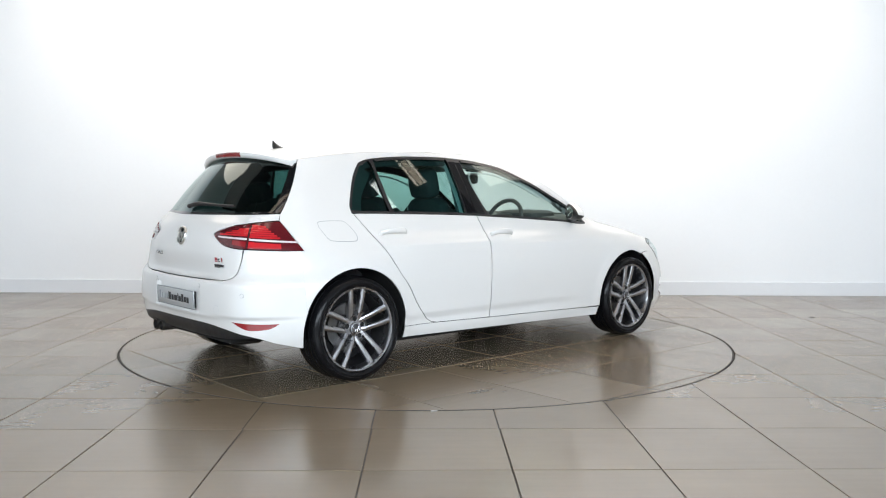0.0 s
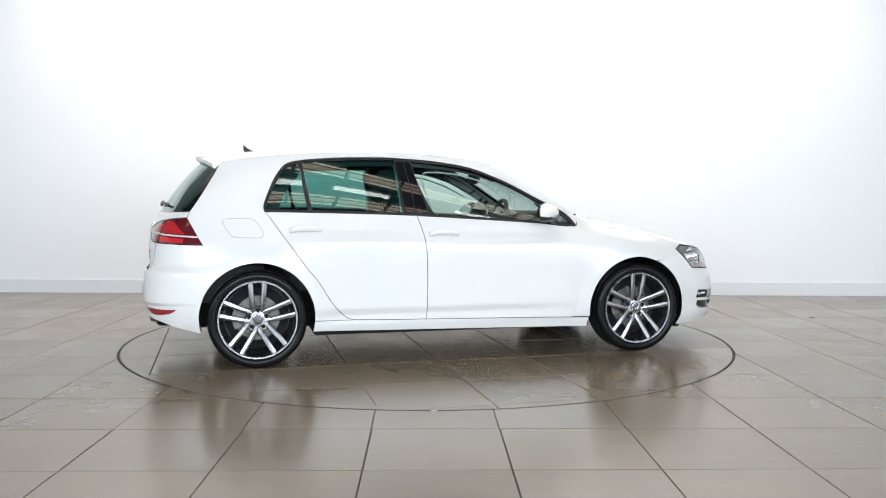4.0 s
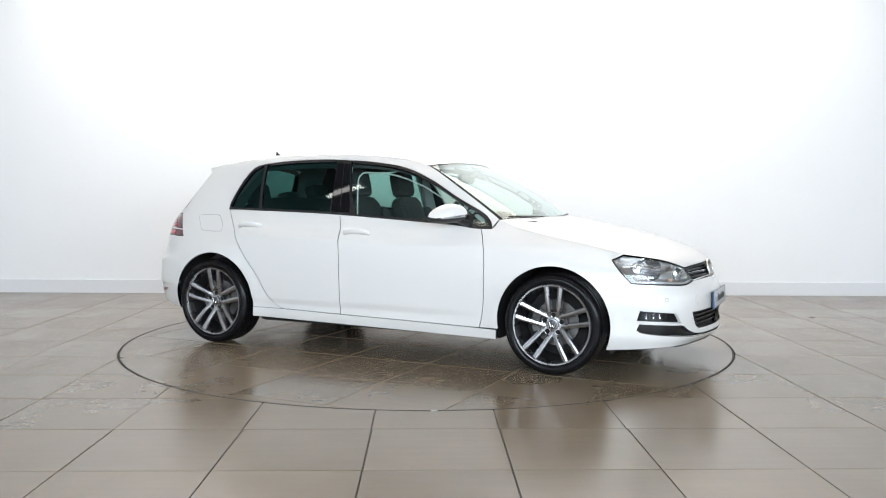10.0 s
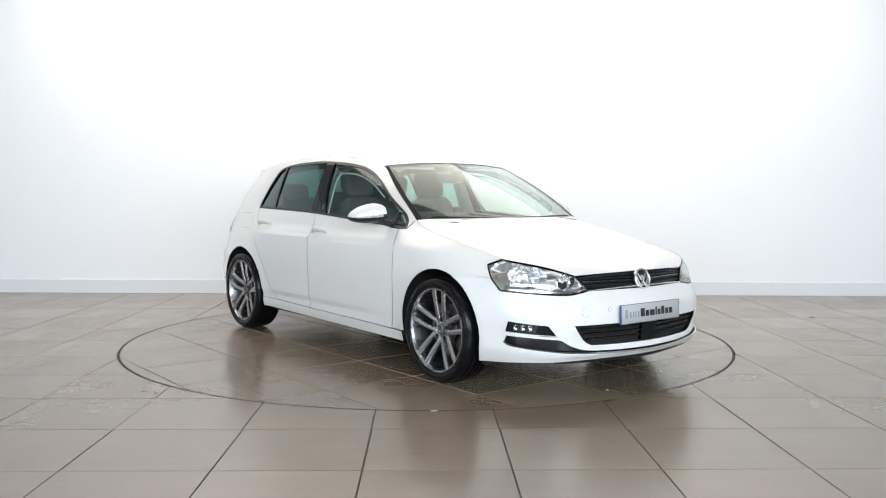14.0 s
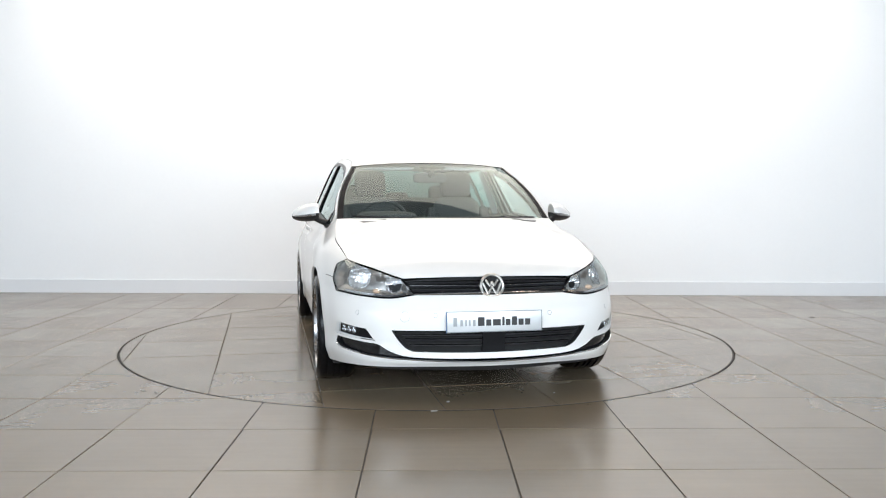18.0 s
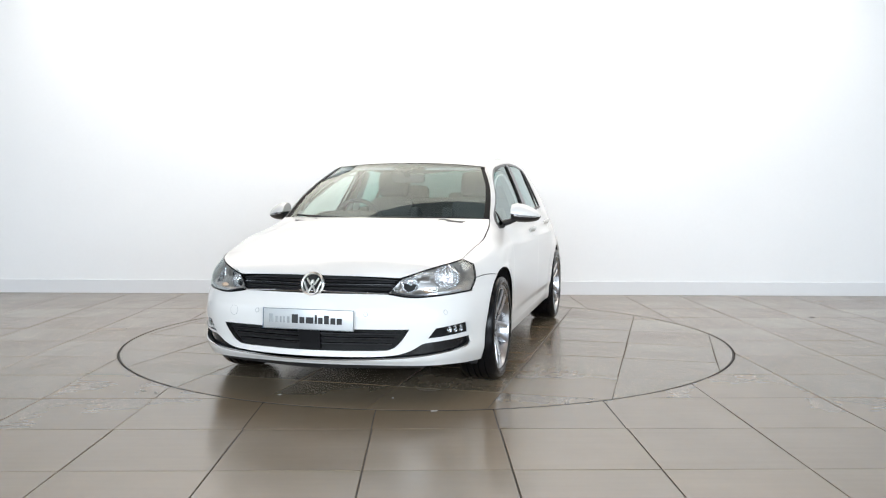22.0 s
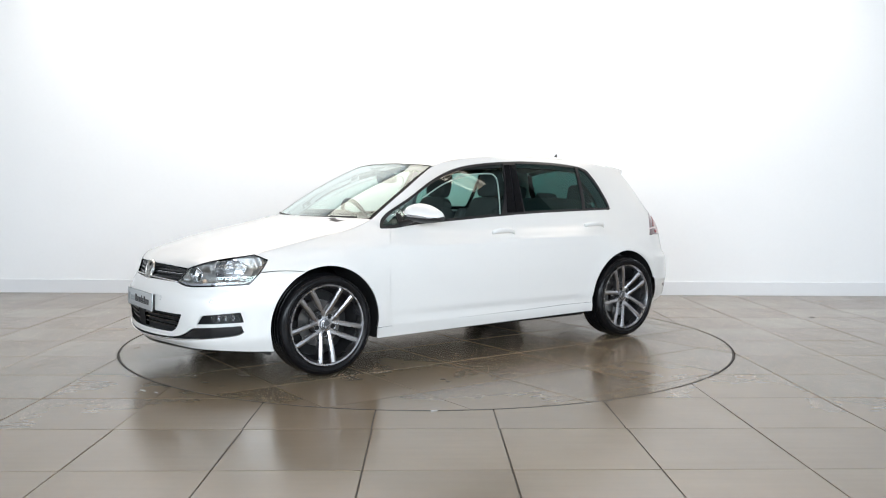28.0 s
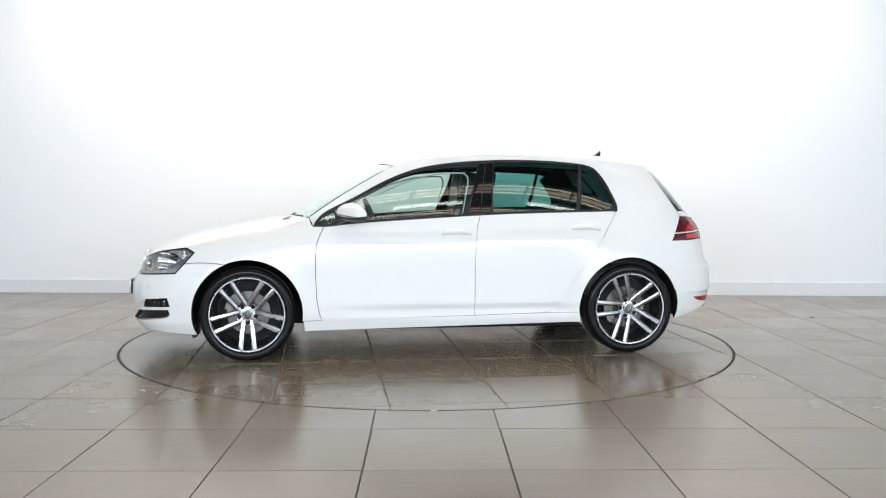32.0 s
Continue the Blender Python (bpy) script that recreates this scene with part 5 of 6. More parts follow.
T_TOP = [*flank((-1.790, 0.957)), *tail((0.66, 0.950), (0.56, 0.934)), *tail((0.45, 0.905))]
T_TIP = tail((0.45, 0.905), (0.388, 0.882), (0.43, 0.850))
T_LOW = [*tail((0.43, 0.850), (0.50, 0.819), (0.58, 0.806), (0.66, 0.802)), *flank((-1.88, 0.797), (-1.80, 0.794), (-1.667, 0.791))]
T_SIDE = [*flank((-1.667, 0.791), (-1.727, 0.872), (-1.790, 0.957))]
SPLIT = tail((0.645, 0.87))[0][0]


def build_tail():
    # tailgate
    top = [*flank((-1.781, 1.000)), *tail((0.70, 0.996), (0.45, 0.990), (0.2, 0.987), (0, 0.986))]
    edge = [*flank((-1.798, 0.962)), *tail((0.66, 0.955), (0.56, 0.939), (0.45, 0.910), (0.380, 0.882), (0.43, 0.845), (0.50, 0.814), (0.58, 0.801), (0.640, 0.797))]
    low = [*tail((0.640, 0.797), (0.6415, 0.74), (0.6215, 0.6625), (0.567, 0.6295), (0.48, 0.6195), (0.25, 0.6155), (0, 0.6145))]
    half = [top[::-1], [top[0], edge[0]], edge, low]
    poly = outline(*half, *[flip_tail(r) for r in half[::-1]], step=0.02)
    gate = sheet("tailgate", body, poly, PAINT, car, step=0.03, depth=0.018)
    for sgn in (1, -1):
        build_tail_lamp(sgn)
    # bumper
    b_top = [*flank((-1.668, 0.787)), *flank((-1.80, 0.789)), *flank((-1.88, 0.792)), *tail((0.648, 0.797))]
    b_seam = [*tail((0.648, 0.797), (0.646, 0.74), (0.626, 0.660), (0.570, 0.626), (0.48, 0.616), (0.25, 0.612), (0, 0.611))]
    b_low = [*tail((0, 0.362), (0.25, 0.362), (0.42, 0.357), (0.60, 0.338), (0.74, 0.305)), *flank((-1.84, 0.272), (-1.69, 0.234))]
    b_arch = flank(*arch(HUB_R, ARCH_R, 192.5, 160, 16))
    b_side = [(s - 0.0011, z) for s, z in flank(*QUARTER_SEAM)][::-1]
    half = [b_seam[::-1], b_top[::-1], b_side[::-1], b_arch[::-1], b_low[::-1]]
    poly = outline(*half, *[flip_tail(r) for r in half[::-1]], step=0.02)
    bumper = sheet("rear_bumper", body, poly, PAINT, car, step=0.016, depth=0.025)
    # black valance
    v_low = tail((0, 0.274), (0.3, 0.274), (0.5, 0.280), (0.64, 0.292), (0.745, 0.304))
    half = [b_low[:5], v_low[::-1]]
    poly = outline(*half, *[flip_tail(r) for r in half[::-1]], step=0.03)
    sheet("rear_valance", body, poly, BLACK_PLASTIC, car, step=0.05, depth=0.05, lift=-0.004, label="black textured lower valance")
    for sgn in (1, -1):
        r = outline([*tail((0.625, 0.392)), *flank((-1.97, 0.386), (-1.90, 0.384), (-1.825, 0.385))], [*flank((-1.825, 0.385), (-1.88, 0.357)), *tail((0.71, 0.350), (0.625, 0.392))], step=0.015)
        if sgn < 0:
            r[:, 0] = 2 * S - r[:, 0]
        sheet("rear_reflector", body, r, RED_MID, bumper, step=0.02, depth=0.008, lift=0.003, label="slim red reflector")
        for y, z in ((0.70, 0.545), (0.30, 0.575)):
            s = float(sr(y))
            build_sensor(s if sgn > 0 else 2 * S - s, z, bumper)
    # exhaust: two tips on the left
    for y in (0.335, 0.425):
        bm = lathe([(0.030, 0.0), (0.034, 0.0), (0.034, -0.14), (0.030, -0.14), (0.030, -0.01)], 24)
        ob = part("exhaust_tip", bm, STEEL, car, "dull steel exhaust tip")
        ob.matrix_basis = Matrix.Translation((-2.025, y, 0.262)) @ Matrix.Rotation(radians(90), 4, "Z")
    part("silencer", box(-1.74, 0.0, 0.252, 0.26, 0.70, 0.12, 0.055), DARK_VOID, car)
    return gate, bumper


def build_tail_lamp(sgn):
    def mirror(p):
        if sgn < 0:
            p = p.copy()
            p[:, 0] = 2 * S - p[:, 0]
        return p
    lamp_poly = outline(T_TOP, T_TIP, T_LOW, T_SIDE, step=0.015)
    lamp = sheet("tail_lamp", body, mirror(lamp_poly), RED_DARK, car, step=0.025, depth=0.02, lift=-0.002, label="dark red tail lamp with bright red segments and a clear strip")
    s_side = float(sx(-1.692))

    def bar(name, mat, s0, s1, z0, z1, z2, z3, lift, lab=""):
        """A strip from s0 to s1; heights at s0 (z0..z1) and at s1 (z2..z3)."""
        q = outline([(s0, z0), (s1, z2)], [(s1, z2), (s1, z3)], [(s1, z3), (s0, z1)], [(s0, z1), (s0, z0)], step=0.015)
        sheet(name, body, mirror(q), mat, lamp, step=0.03, depth=0.004, lift=lift, label=lab)
    bar("clear_strip", LAMP_WHITE, s_side, SPLIT - 0.012, 0.834, 0.842, 0.850, 0.860, 0.003, "clear light strip")
    bar("clear_strip", LAMP_WHITE, SPLIT + 0.010, tail((0.428, 0.866))[0][0], 0.852, 0.862, 0.862, 0.870, 0.003, "clear light strip")
    bar("red_segment", RED_LENS, float(sx(-1.80)), SPLIT - 0.012, 0.803, 0.828, 0.808, 0.842, 0.002, "bright red light segment")
    for k in range(6):      # rows of light guides, shorter towards the top
        z = 0.862 + 0.0125 * k
        bar("red_segment", RED_LENS, float(sx(-1.80 - 0.018 * k)), SPLIT - 0.014, z - 0.004, z + 0.004, z + 0.004, z + 0.0135, 0.002, "bright red light segment")
    for k in range(4):
        z = 0.874 + 0.012 * k
        bar("red_segment", RED_LENS, SPLIT + 0.012, tail((0.435 + 0.045 * k, 0.89))[0][0], z, z + 0.0095, z + 0.004 - 0.002 * k, z + 0.0105 - 0.002 * k, 0.002, "bright red light segment")
    bar("red_segment", RED_MID, SPLIT + 0.014, tail((0.555, 0.83))[0][0], 0.812, 0.842, 0.824, 0.849, 0.002, "dim red light segment")
    # shut line between the two halves, its shade laid on as a dark strip
    bar("lamp_joint_shade", DARK_VOID, SPLIT - 0.002, SPLIT + 0.002, 0.803, 0.944, 0.803, 0.944, 0.002)


tailgate, rear_bumper = build_tail()


# ---- wheels ----
TYRE_R, RIM_R = 0.314, 0.238


def spoke_bm(lean):
    """One of the two bars of a spoke, pointing up (z); lean: which side of the pair."""
    bm = bmesh.new()
    rings = []
    for i in range(11):
        t = i / 10
        r = 0.042 + t * (0.2385 - 0.042)
        off = lean * (0.0285 + 0.0165 * t)
        w = 0.0150 + 0.0025 * t
        face = -0.004 - 0.036 * t ** 0.9 - 0.004 * math.sin(math.pi * t)
        deep = 0.034 + 0.012 * (1 - t)
        ring = [(-w * 0.80, face), (-w * 0.2, face - 0.0035), (w * 0.80, face), (w, face + 0.006), (w * 0.82, face + deep), (-w * 0.82, face + deep), (-w, face + 0.006)]
        rings.append([bm.verts.new((off + a, b, r)) for a, b in ring])
    k = len(rings[0])
    for p, q in zip(rings, rings[1:]):
        for j in range(k):
            bm.faces.new((p[j], p[(j + 1) % k], q[(j + 1) % k], q[j]))
    bm.faces.new(rings[0]), bm.faces.new(rings[-1])
    return bm


def build_wheel_parts(wheel):
    """The wheel's outer face looks along -y."""
    made = {}
    prof = [(0.240, 0.080), (0.2495, 0.095), (0.257, 0.104), (0.272, 0.110), (0.296, 0.107), (0.308, 0.093)]
    tread = [(0.3115, 0.080), (0.3135, 0.062), (0.3065, 0.060), (0.3065, 0.050), (0.314, 0.048), (0.314, 0.022), (0.307, 0.020), (0.307, 0.010), (0.314, 0.008)]
    half = prof + tread
    tyre_prof = [(r, -y) for r, y in half] + [(r, y) for r, y in half[::-1]]
    made["tyre"] = part("tyre", lathe(tyre_prof, 72), RUBBER, wheel, "black low-profile tyre", sharp=50)
    part("sidewall_band", merge(lathe([(0.252, -0.1052), (0.2545, -0.1075), (0.257, -0.1072)], 72), lathe([(0.287, -0.1105), (0.2885, -0.1118), (0.290, -0.1102)], 72)), RUBBER, made["tyre"])
    part("rim", lathe([(0.249, -0.090), (0.2505, -0.099), (0.2485, -0.1035), (0.2405, -0.1025), (0.2370, -0.096), (0.2345, -0.084), (0.231, -0.070), (0.226, -0.045), (0.214, 0.02), (0.212, 0.085), (0.243, 0.09)], 72), ALLOY, wheel, "silver alloy rim")
    part("barrel", lathe([(0.2255, -0.048), (0.2125, 0.02), (0.2105, 0.084), (0.16, 0.088)], 72), ALLOY_DARK, wheel)
    bars = {}
    for k in range(5):
        for lean in (-1, 1):
            m = Matrix.Translation((0, -0.052, 0)) @ Matrix.Rotation(radians(72 * k), 4, "Y")
            if lean not in bars:
                bars[lean] = part("spoke", spoke_bm(lean), ALLOY, wheel, "slim twin alloy spoke", sharp=28)
                bars[lean].matrix_basis = m
            else:
                same_part(bars[lean], wheel, m)
    part("hub_face", lathe([(0.0005, -0.058), (0.034, -0.059), (0.050, -0.056), (0.072, -0.051), (0.079, -0.032), (0.076, 0.0), (0.001, 0.0)], 40), ALLOY, wheel)
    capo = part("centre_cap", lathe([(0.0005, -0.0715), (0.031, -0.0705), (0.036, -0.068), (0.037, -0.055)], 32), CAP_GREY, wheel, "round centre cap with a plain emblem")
    emblem = merge(*[tube([(x0 * 1.25, -0.0722, z0 * 1.25), (x1 * 1.25, -0.0722, z1 * 1.25)], 0.0030, 6) for x0, z0, x1, z1 in ((-0.018, 0.012, -0.006, -0.016), (-0.006, -0.016, 0, -0.004), (0, -0.004, 0.006, -0.016), (0.006, -0.016, 0.018, 0.012))])
    part("emblem", merge(emblem, lathe([(0.0275, -0.0712), (0.0295, -0.0735), (0.0335, -0.0725), (0.0345, -0.069)], 32)), ALLOY, capo)
    # bolts coloured void black for the shade of their holes
    bolt = None
    for k in range(5):
        a = radians(72 * k + 90)
        m = Matrix.Translation((0.058 * math.cos(a), 0.0, 0.058 * math.sin(a)))
        if bolt is None:
            bolt = part("wheel_bolt", lathe([(0.0005, -0.0585), (0.0080, -0.0585), (0.0085, -0.0565), (0.0150, -0.0615), (0.0155, -0.048)], 16), DARK_VOID, wheel)
            bolt.matrix_basis = m
            ring = part("bolt_ring", lathe([(0.0150, -0.0612), (0.0170, -0.0618), (0.0185, -0.050)], 20), ALLOY, wheel)
            ring.matrix_basis = m
        else:
            same_part(bolt, wheel, m)
            same_part(ring, wheel, m)
    part("brake_disc", lathe([(0.06, 0.004), (0.078, 0.002), (0.080, 0.018), (0.144, 0.018), (0.144, 0.040), (0.06, 0.040)], 48), STEEL, wheel, "worn steel brake disc")
    part("dust_shield", lathe([(0.02, 0.05), (0.205, 0.052), (0.205, 0.06), (0.02, 0.06)], 40), DARK_VOID, wheel)
    bm = bmesh.new()
    for i in range(9):
        a = radians(150 + i * 7)
        for r, y in ((0.105, -0.004), (0.158, -0.004), (0.158, 0.058), (0.105, 0.058)):
            bm.verts.new((r * math.cos(a), y, r * math.sin(a)))
    bm.verts.ensure_lookup_table()
    for i in range(8):
        for j in range(4):
            bm.faces.new([bm.verts[4 * i + j], bm.verts[4 * i + (j + 1) % 4], bm.verts[4 * i + 4 + (j + 1) % 4], bm.verts[4 * i + 4 + j]])
    bm.faces.new([bm.verts[j] for j in range(4)]), bm.faces.new([bm.verts[32 + j] for j in range(4)])
    part("brake_caliper", bm, STEEL, wheel)


wheel = new("wheel")
wheel.parent = car
tagged(wheel, "five-twin-spoke silver alloy wheel")
build_wheel_parts(wheel)
WHEEL_Y = 0.781
spots = [(HUB_F, -WHEEL_Y, 0, 2), (HUB_R, -WHEEL_Y, 0, 0), (HUB_F, WHEEL_Y, 180, 36), (HUB_R, WHEEL_Y, 180, -18)]
wheel.matrix_basis = pose(spots[0][0], spots[0][1], HUB_Z, 0, spots[0][3])
for wx, wy, wr, roll in spots[1:]:
    twin = copy_thing(wheel, pose(wx, wy, HUB_Z, 0, roll, wr))
    twin.parent = car


# ---- underbody ----
def build_underbody():
    part("floor_pan", merge(box(-0.02, 0, 0.235, 1.9, 1.56, 0.10, 0.02), box(1.45, 0, 0.27, 1.1, 1.02, 0.14, 0.03), box(-1.45, 0, 0.30, 1.05, 1.02, 0.12, 0.03)), DARK_VOID, car)
    part("engine_block", box(1.40, 0, 0.52, 0.98, 1.04, 0.40, 0.05), DARK_VOID, car)
    for hx, a0, a1 in ((HUB_F, -14, 198), (HUB_R, -16, 190)):
        for sgn in (1, -1):
            bm = bmesh.new()
            rings = []
            for i in range(25):
                a = radians(a0 + (a1 - a0) * i / 24)
                r = ARCH_R + 0.012
                rings.append([bm.verts.new((hx + r * math.cos(a), sgn * y, HUB_Z + r * math.sin(a))) for y in (0.52, float(skin(side([(hx + r * math.cos(a), HUB_Z + r * math.sin(a))], 1))[0, 1]) - 0.016)])
            for p, q in zip(rings, rings[1:]):
                bm.faces.new((p[0], p[1], q[1], q[0]))
            bm.faces.new([r[0] for r in rings])
            part("arch_liner", bm, DARK_VOID, car)
    for sgn in (1, -1):
        # added dark sheet behind the shut lines, their shade put into its colour
        poly = outline(*[side(r, 1) for r in ([(0.93, 0.21), (0.93, 0.80), (0.86, 0.875)], [(0.86, 0.875), (0.50, 0.905), (-0.27, 0.955), (-1.24, 0.975)], [(-1.24, 0.975), (-1.02, 0.70), (-0.93, 0.35), (-0.93, 0.23)], [(-0.93, 0.23), (0.93, 0.21)])], step=0.06)
        poly[:, 0] *= sgn
        sheet("shut_line_backing", body, poly, DARK_VOID, car, step=0.10, depth=0.0, lift=-0.020)
        # mud flaps behind and before the arches
        part("arch_flap", box(1.66, sgn * 0.70, 0.20, 0.03, 0.22, 0.09, 0.008), BLACK_PLASTIC, car)
    # nose and tail backing
    poly = outline(nose((0, 0.22), (0.4, 0.22), (0.74, 0.23)), nose((0.74, 0.23), (0.74, 0.60)), nose((0.74, 0.60), (0.45, 0.67), (0, 0.68)), flip(nose((0.74, 0.60), (0.45, 0.67), (0, 0.68))), flip(nose((0.74, 0.23), (0.74, 0.60))), flip(nose((0, 0.22), (0.4, 0.22), (0.74, 0.23))))
    sheet("nose_backing", body, poly, DARK_VOID, car, step=0.08, depth=0.0, lift=-0.075)
    half = [tail((0, 0.97), (0.6, 0.97)), tail((0.6, 0.97), (0.6, 0.42)), tail((0.6, 0.42), (0, 0.42))]
    poly = outline(*half, *[flip_tail(r) for r in half[::-1]], step=0.05)
    sheet("tail_backing", body, poly, DARK_VOID, car, step=0.08, depth=0.0, lift=-0.035)


build_underbody()


# ---- cabin ----
def cushion(sx_, sy_, sz_, m, bulge=0.25, n=10):
    """A soft rounded block."""
    bm = bmesh.new()
    bmesh.ops.create_cube(bm, size=2)
    bmesh.ops.subdivide_edges(bm, edges=list(bm.edges), cuts=n // 2, use_grid_fill=True)
    for v in bm.verts:
        p = v.co.copy()
        q = Vector([math.copysign(abs(c) ** 1.0, c) for c in p])
        ln = (abs(q.x) ** 5 + abs(q.y) ** 5 + abs(q.z) ** 5) ** 0.2
        v.co = Vector((q.x / ln * sx_ / 2, q.y / ln * sy_ / 2, q.z / ln * sz_ / 2))
    bmesh.ops.transform(bm, matrix=m, verts=bm.verts)
    return bm


def build_front_seat(y):
    seat = new("front_seat")
    seat.parent = car
    tagged(seat, "dark cloth bucket seat with a tall headrest")
    part("cushion", merge(cushion(0.50, 0.40, 0.16, pose(0.01, y, 0.50, 0, -6)), cushion(0.46, 0.09, 0.20, pose(0.0, y - 0.22, 0.51, 0, -6)), cushion(0.46, 0.09, 0.20, pose(0.0, y + 0.22, 0.51, 0, -6))), CLOTH, seat)
    part("backrest", merge(cushion(0.13, 0.40, 0.62, pose(-0.275, y, 0.79, 0, -17)), cushion(0.17, 0.09, 0.50, pose(-0.24, y - 0.215, 0.76, 0, -17)), cushion(0.17, 0.09, 0.50, pose(-0.24, y + 0.215, 0.76, 0, -17))), CLOTH, seat)
    part("headrest", cushion(0.11, 0.245, 0.21, pose(-0.388, y, 1.190, 0, -12)), CLOTH, seat)
    for dy in (-0.065, 0.065):
        part("headrest_post", tube([(-0.362, y + dy, 1.02), (-0.380, y + dy, 1.115)], 0.007, 8), CHROME, seat)
        part("post_collar", ball((-0.364, y + dy, 1.08), 0.012), SATIN, seat)


def build_cabin():
    for y in (0.35, -0.35):
        build_front_seat(y)
    bench = new("rear_bench")
    bench.parent = car
    tagged(bench, "dark cloth rear bench with three headrests")
    part("cushion", cushion(0.50, 1.26, 0.18, pose(-0.88, 0, 0.52)), CLOTH, bench)
    part("backrest", cushion(0.16, 1.24, 0.58, pose(-1.16, 0, 0.80, 0, -20)), CLOTH, bench)
    for y in (-0.42, 0.0, 0.42):
        part("headrest", cushion(0.10, 0.25 if y else 0.20, 0.15 if y else 0.10, pose(-1.265, y, 1.115 if y else 1.075, 0, -14)), CLOTH, bench)
    # parcel shelf, dash, wheel, mirror
    part("parcel_shelf", box(-1.55, 0, 0.935, 0.52, 1.22, 0.02, 0.006), TRIM_DARK, car)
    for y in (0.60, -0.60):
        part("boot_lining", box(-1.55, y, 0.66, 0.55, 0.04, 0.52), TRIM_DARK, car)
    part("dashboard", merge(cushion(0.62, 1.40, 0.24, pose(0.83, 0, 0.84)), cushion(0.30, 0.40, 0.13, pose(0.66, -0.36, 0.93)), box(0.62, 0.0, 0.62, 0.25, 0.36, 0.36, 0.03)), TRIM_DARK, car, "dark padded dashboard")
    ring = bmesh.new()
    for i in range(40):
        a = 2 * math.pi * i / 40
        for k in range(8):
            b = 2 * math.pi * k / 8
            r = 0.178 + 0.016 * math.cos(b)
            ring.verts.new((0.016 * math.sin(b), r * math.cos(a), r * math.sin(a)))
    ring.verts.ensure_lookup_table()
    for i in range(40):
        for k in range(8):
            ring.faces.new([ring.verts[8 * i + k], ring.verts[8 * i + (k + 1) % 8], ring.verts[8 * ((i + 1) % 40) + (k + 1) % 8], ring.verts[8 * ((i + 1) % 40) + k]])
    hubp = cushion(0.06, 0.17, 0.13, Matrix())
    arms = merge(box(0.01, 0.11, 0, 0.022, 0.16, 0.03, 0.006), box(0.01, -0.11, 0, 0.022, 0.16, 0.03, 0.006), box(0.01, 0, -0.11, 0.022, 0.05, 0.15, 0.006))
    wheel_ob = part("steering_wheel", merge(ring, hubp, arms), TRIM_DARK, car, "dark three-spoke steering wheel")
    wheel_ob.matrix_basis = pose(0.40, -0.36, 0.905, 0, 24, 0)
    part("steering_column", tube([(0.42, -0.36, 0.90), (0.70, -0.36, 0.80)], 0.05, 12), TRIM_DARK, car)
    part("cabin_mirror", cushion(0.045, 0.245, 0.075, pose(0.345, 0.0, 1.232, 0, 8)), TRIM_DARK, car, "dark cabin mirror")
    part("mirror_stalk", tube([(0.37, 0, 1.25), (0.45, 0, 1.285)], 0.02, 8), TRIM_DARK, car)
    for sgn in (1, -1):
        # sun visors, door cards, pillar trims
        part("sun_visor", box(0.22, sgn * 0.31, 1.318, 0.16, 0.40, 0.018, 0.006, pose(0, 0, 0, 0, 14)), TRIM_PALE, car)
        poly = outline(*[side(r, 1) for r in ([(0.84, 0.30), (0.84, 0.885)], [(0.84, 0.885), (-0.27, 0.962), (-1.22, 0.990)], [(-1.22, 0.990), (-1.0, 0.60), (-0.92, 0.30)], [(-0.92, 0.30), (0.84, 0.30)])], step=0.06)
        poly[:, 0] *= sgn
        sheet("door_card", body, poly, TRIM_DARK, car, step=0.10, depth=0.0, lift=-0.060)
        for nm, pts, wdt in (("centre_pillar_trim", [(-0.315, 0.97), (-0.330, 1.16), (-0.345, 1.345)], 0.055), ("rear_pillar_trim", [(-1.30, 1.0), (-1.26, 1.15), (-1.14, 1.32)], 0.11), ("screen_pillar_trim", [(0.80, 0.97), (0.55, 1.13), (0.27, 1.285)], 0.028)):
            c = catmull(pts, 6)
            t = np.gradient(c, axis=0)
            t /= np.hypot(t[:, 0], t[:, 1])[:, None]
            nrm = np.stack([-t[:, 1], t[:, 0]], 1)
            poly = outline(side(c + nrm * wdt, 1), side((c - nrm * wdt)[::-1], 1), step=0.04)
            poly[:, 0] *= sgn
            sheet(nm, body, poly, TRIM_DARK if nm == "rear_pillar_trim" else TRIM_PALE, car, step=0.06, depth=0.02, lift=-0.03)
        c = catmull([(0.70, 1.02), (0.45, 1.19), (0.10, 1.315), (-0.40, 1.35), (-0.95, 1.335), (-1.14, 1.30)], 8)
        t = np.gradient(c, axis=0)
        t /= np.hypot(t[:, 0], t[:, 1])[:, None]
        nrm = np.stack([-t[:, 1], t[:, 0]], 1)
        poly = outline(side(c + nrm * 0.022, 1), side((c - nrm * 0.022)[::-1], 1), step=0.04)
        poly[:, 0] *= sgn
        sheet("rail_trim", body, poly, TRIM_DARK, car, step=0.06, depth=0.02, lift=-0.03)
        # seat belt
        part("seat_belt", box(-0.335, sgn * 0.62, 1.12, 0.006, 0.045, 0.36, 0.001, pose(0, 0, 0, sgn * 20)), INK_GREY, car)


build_cabin()


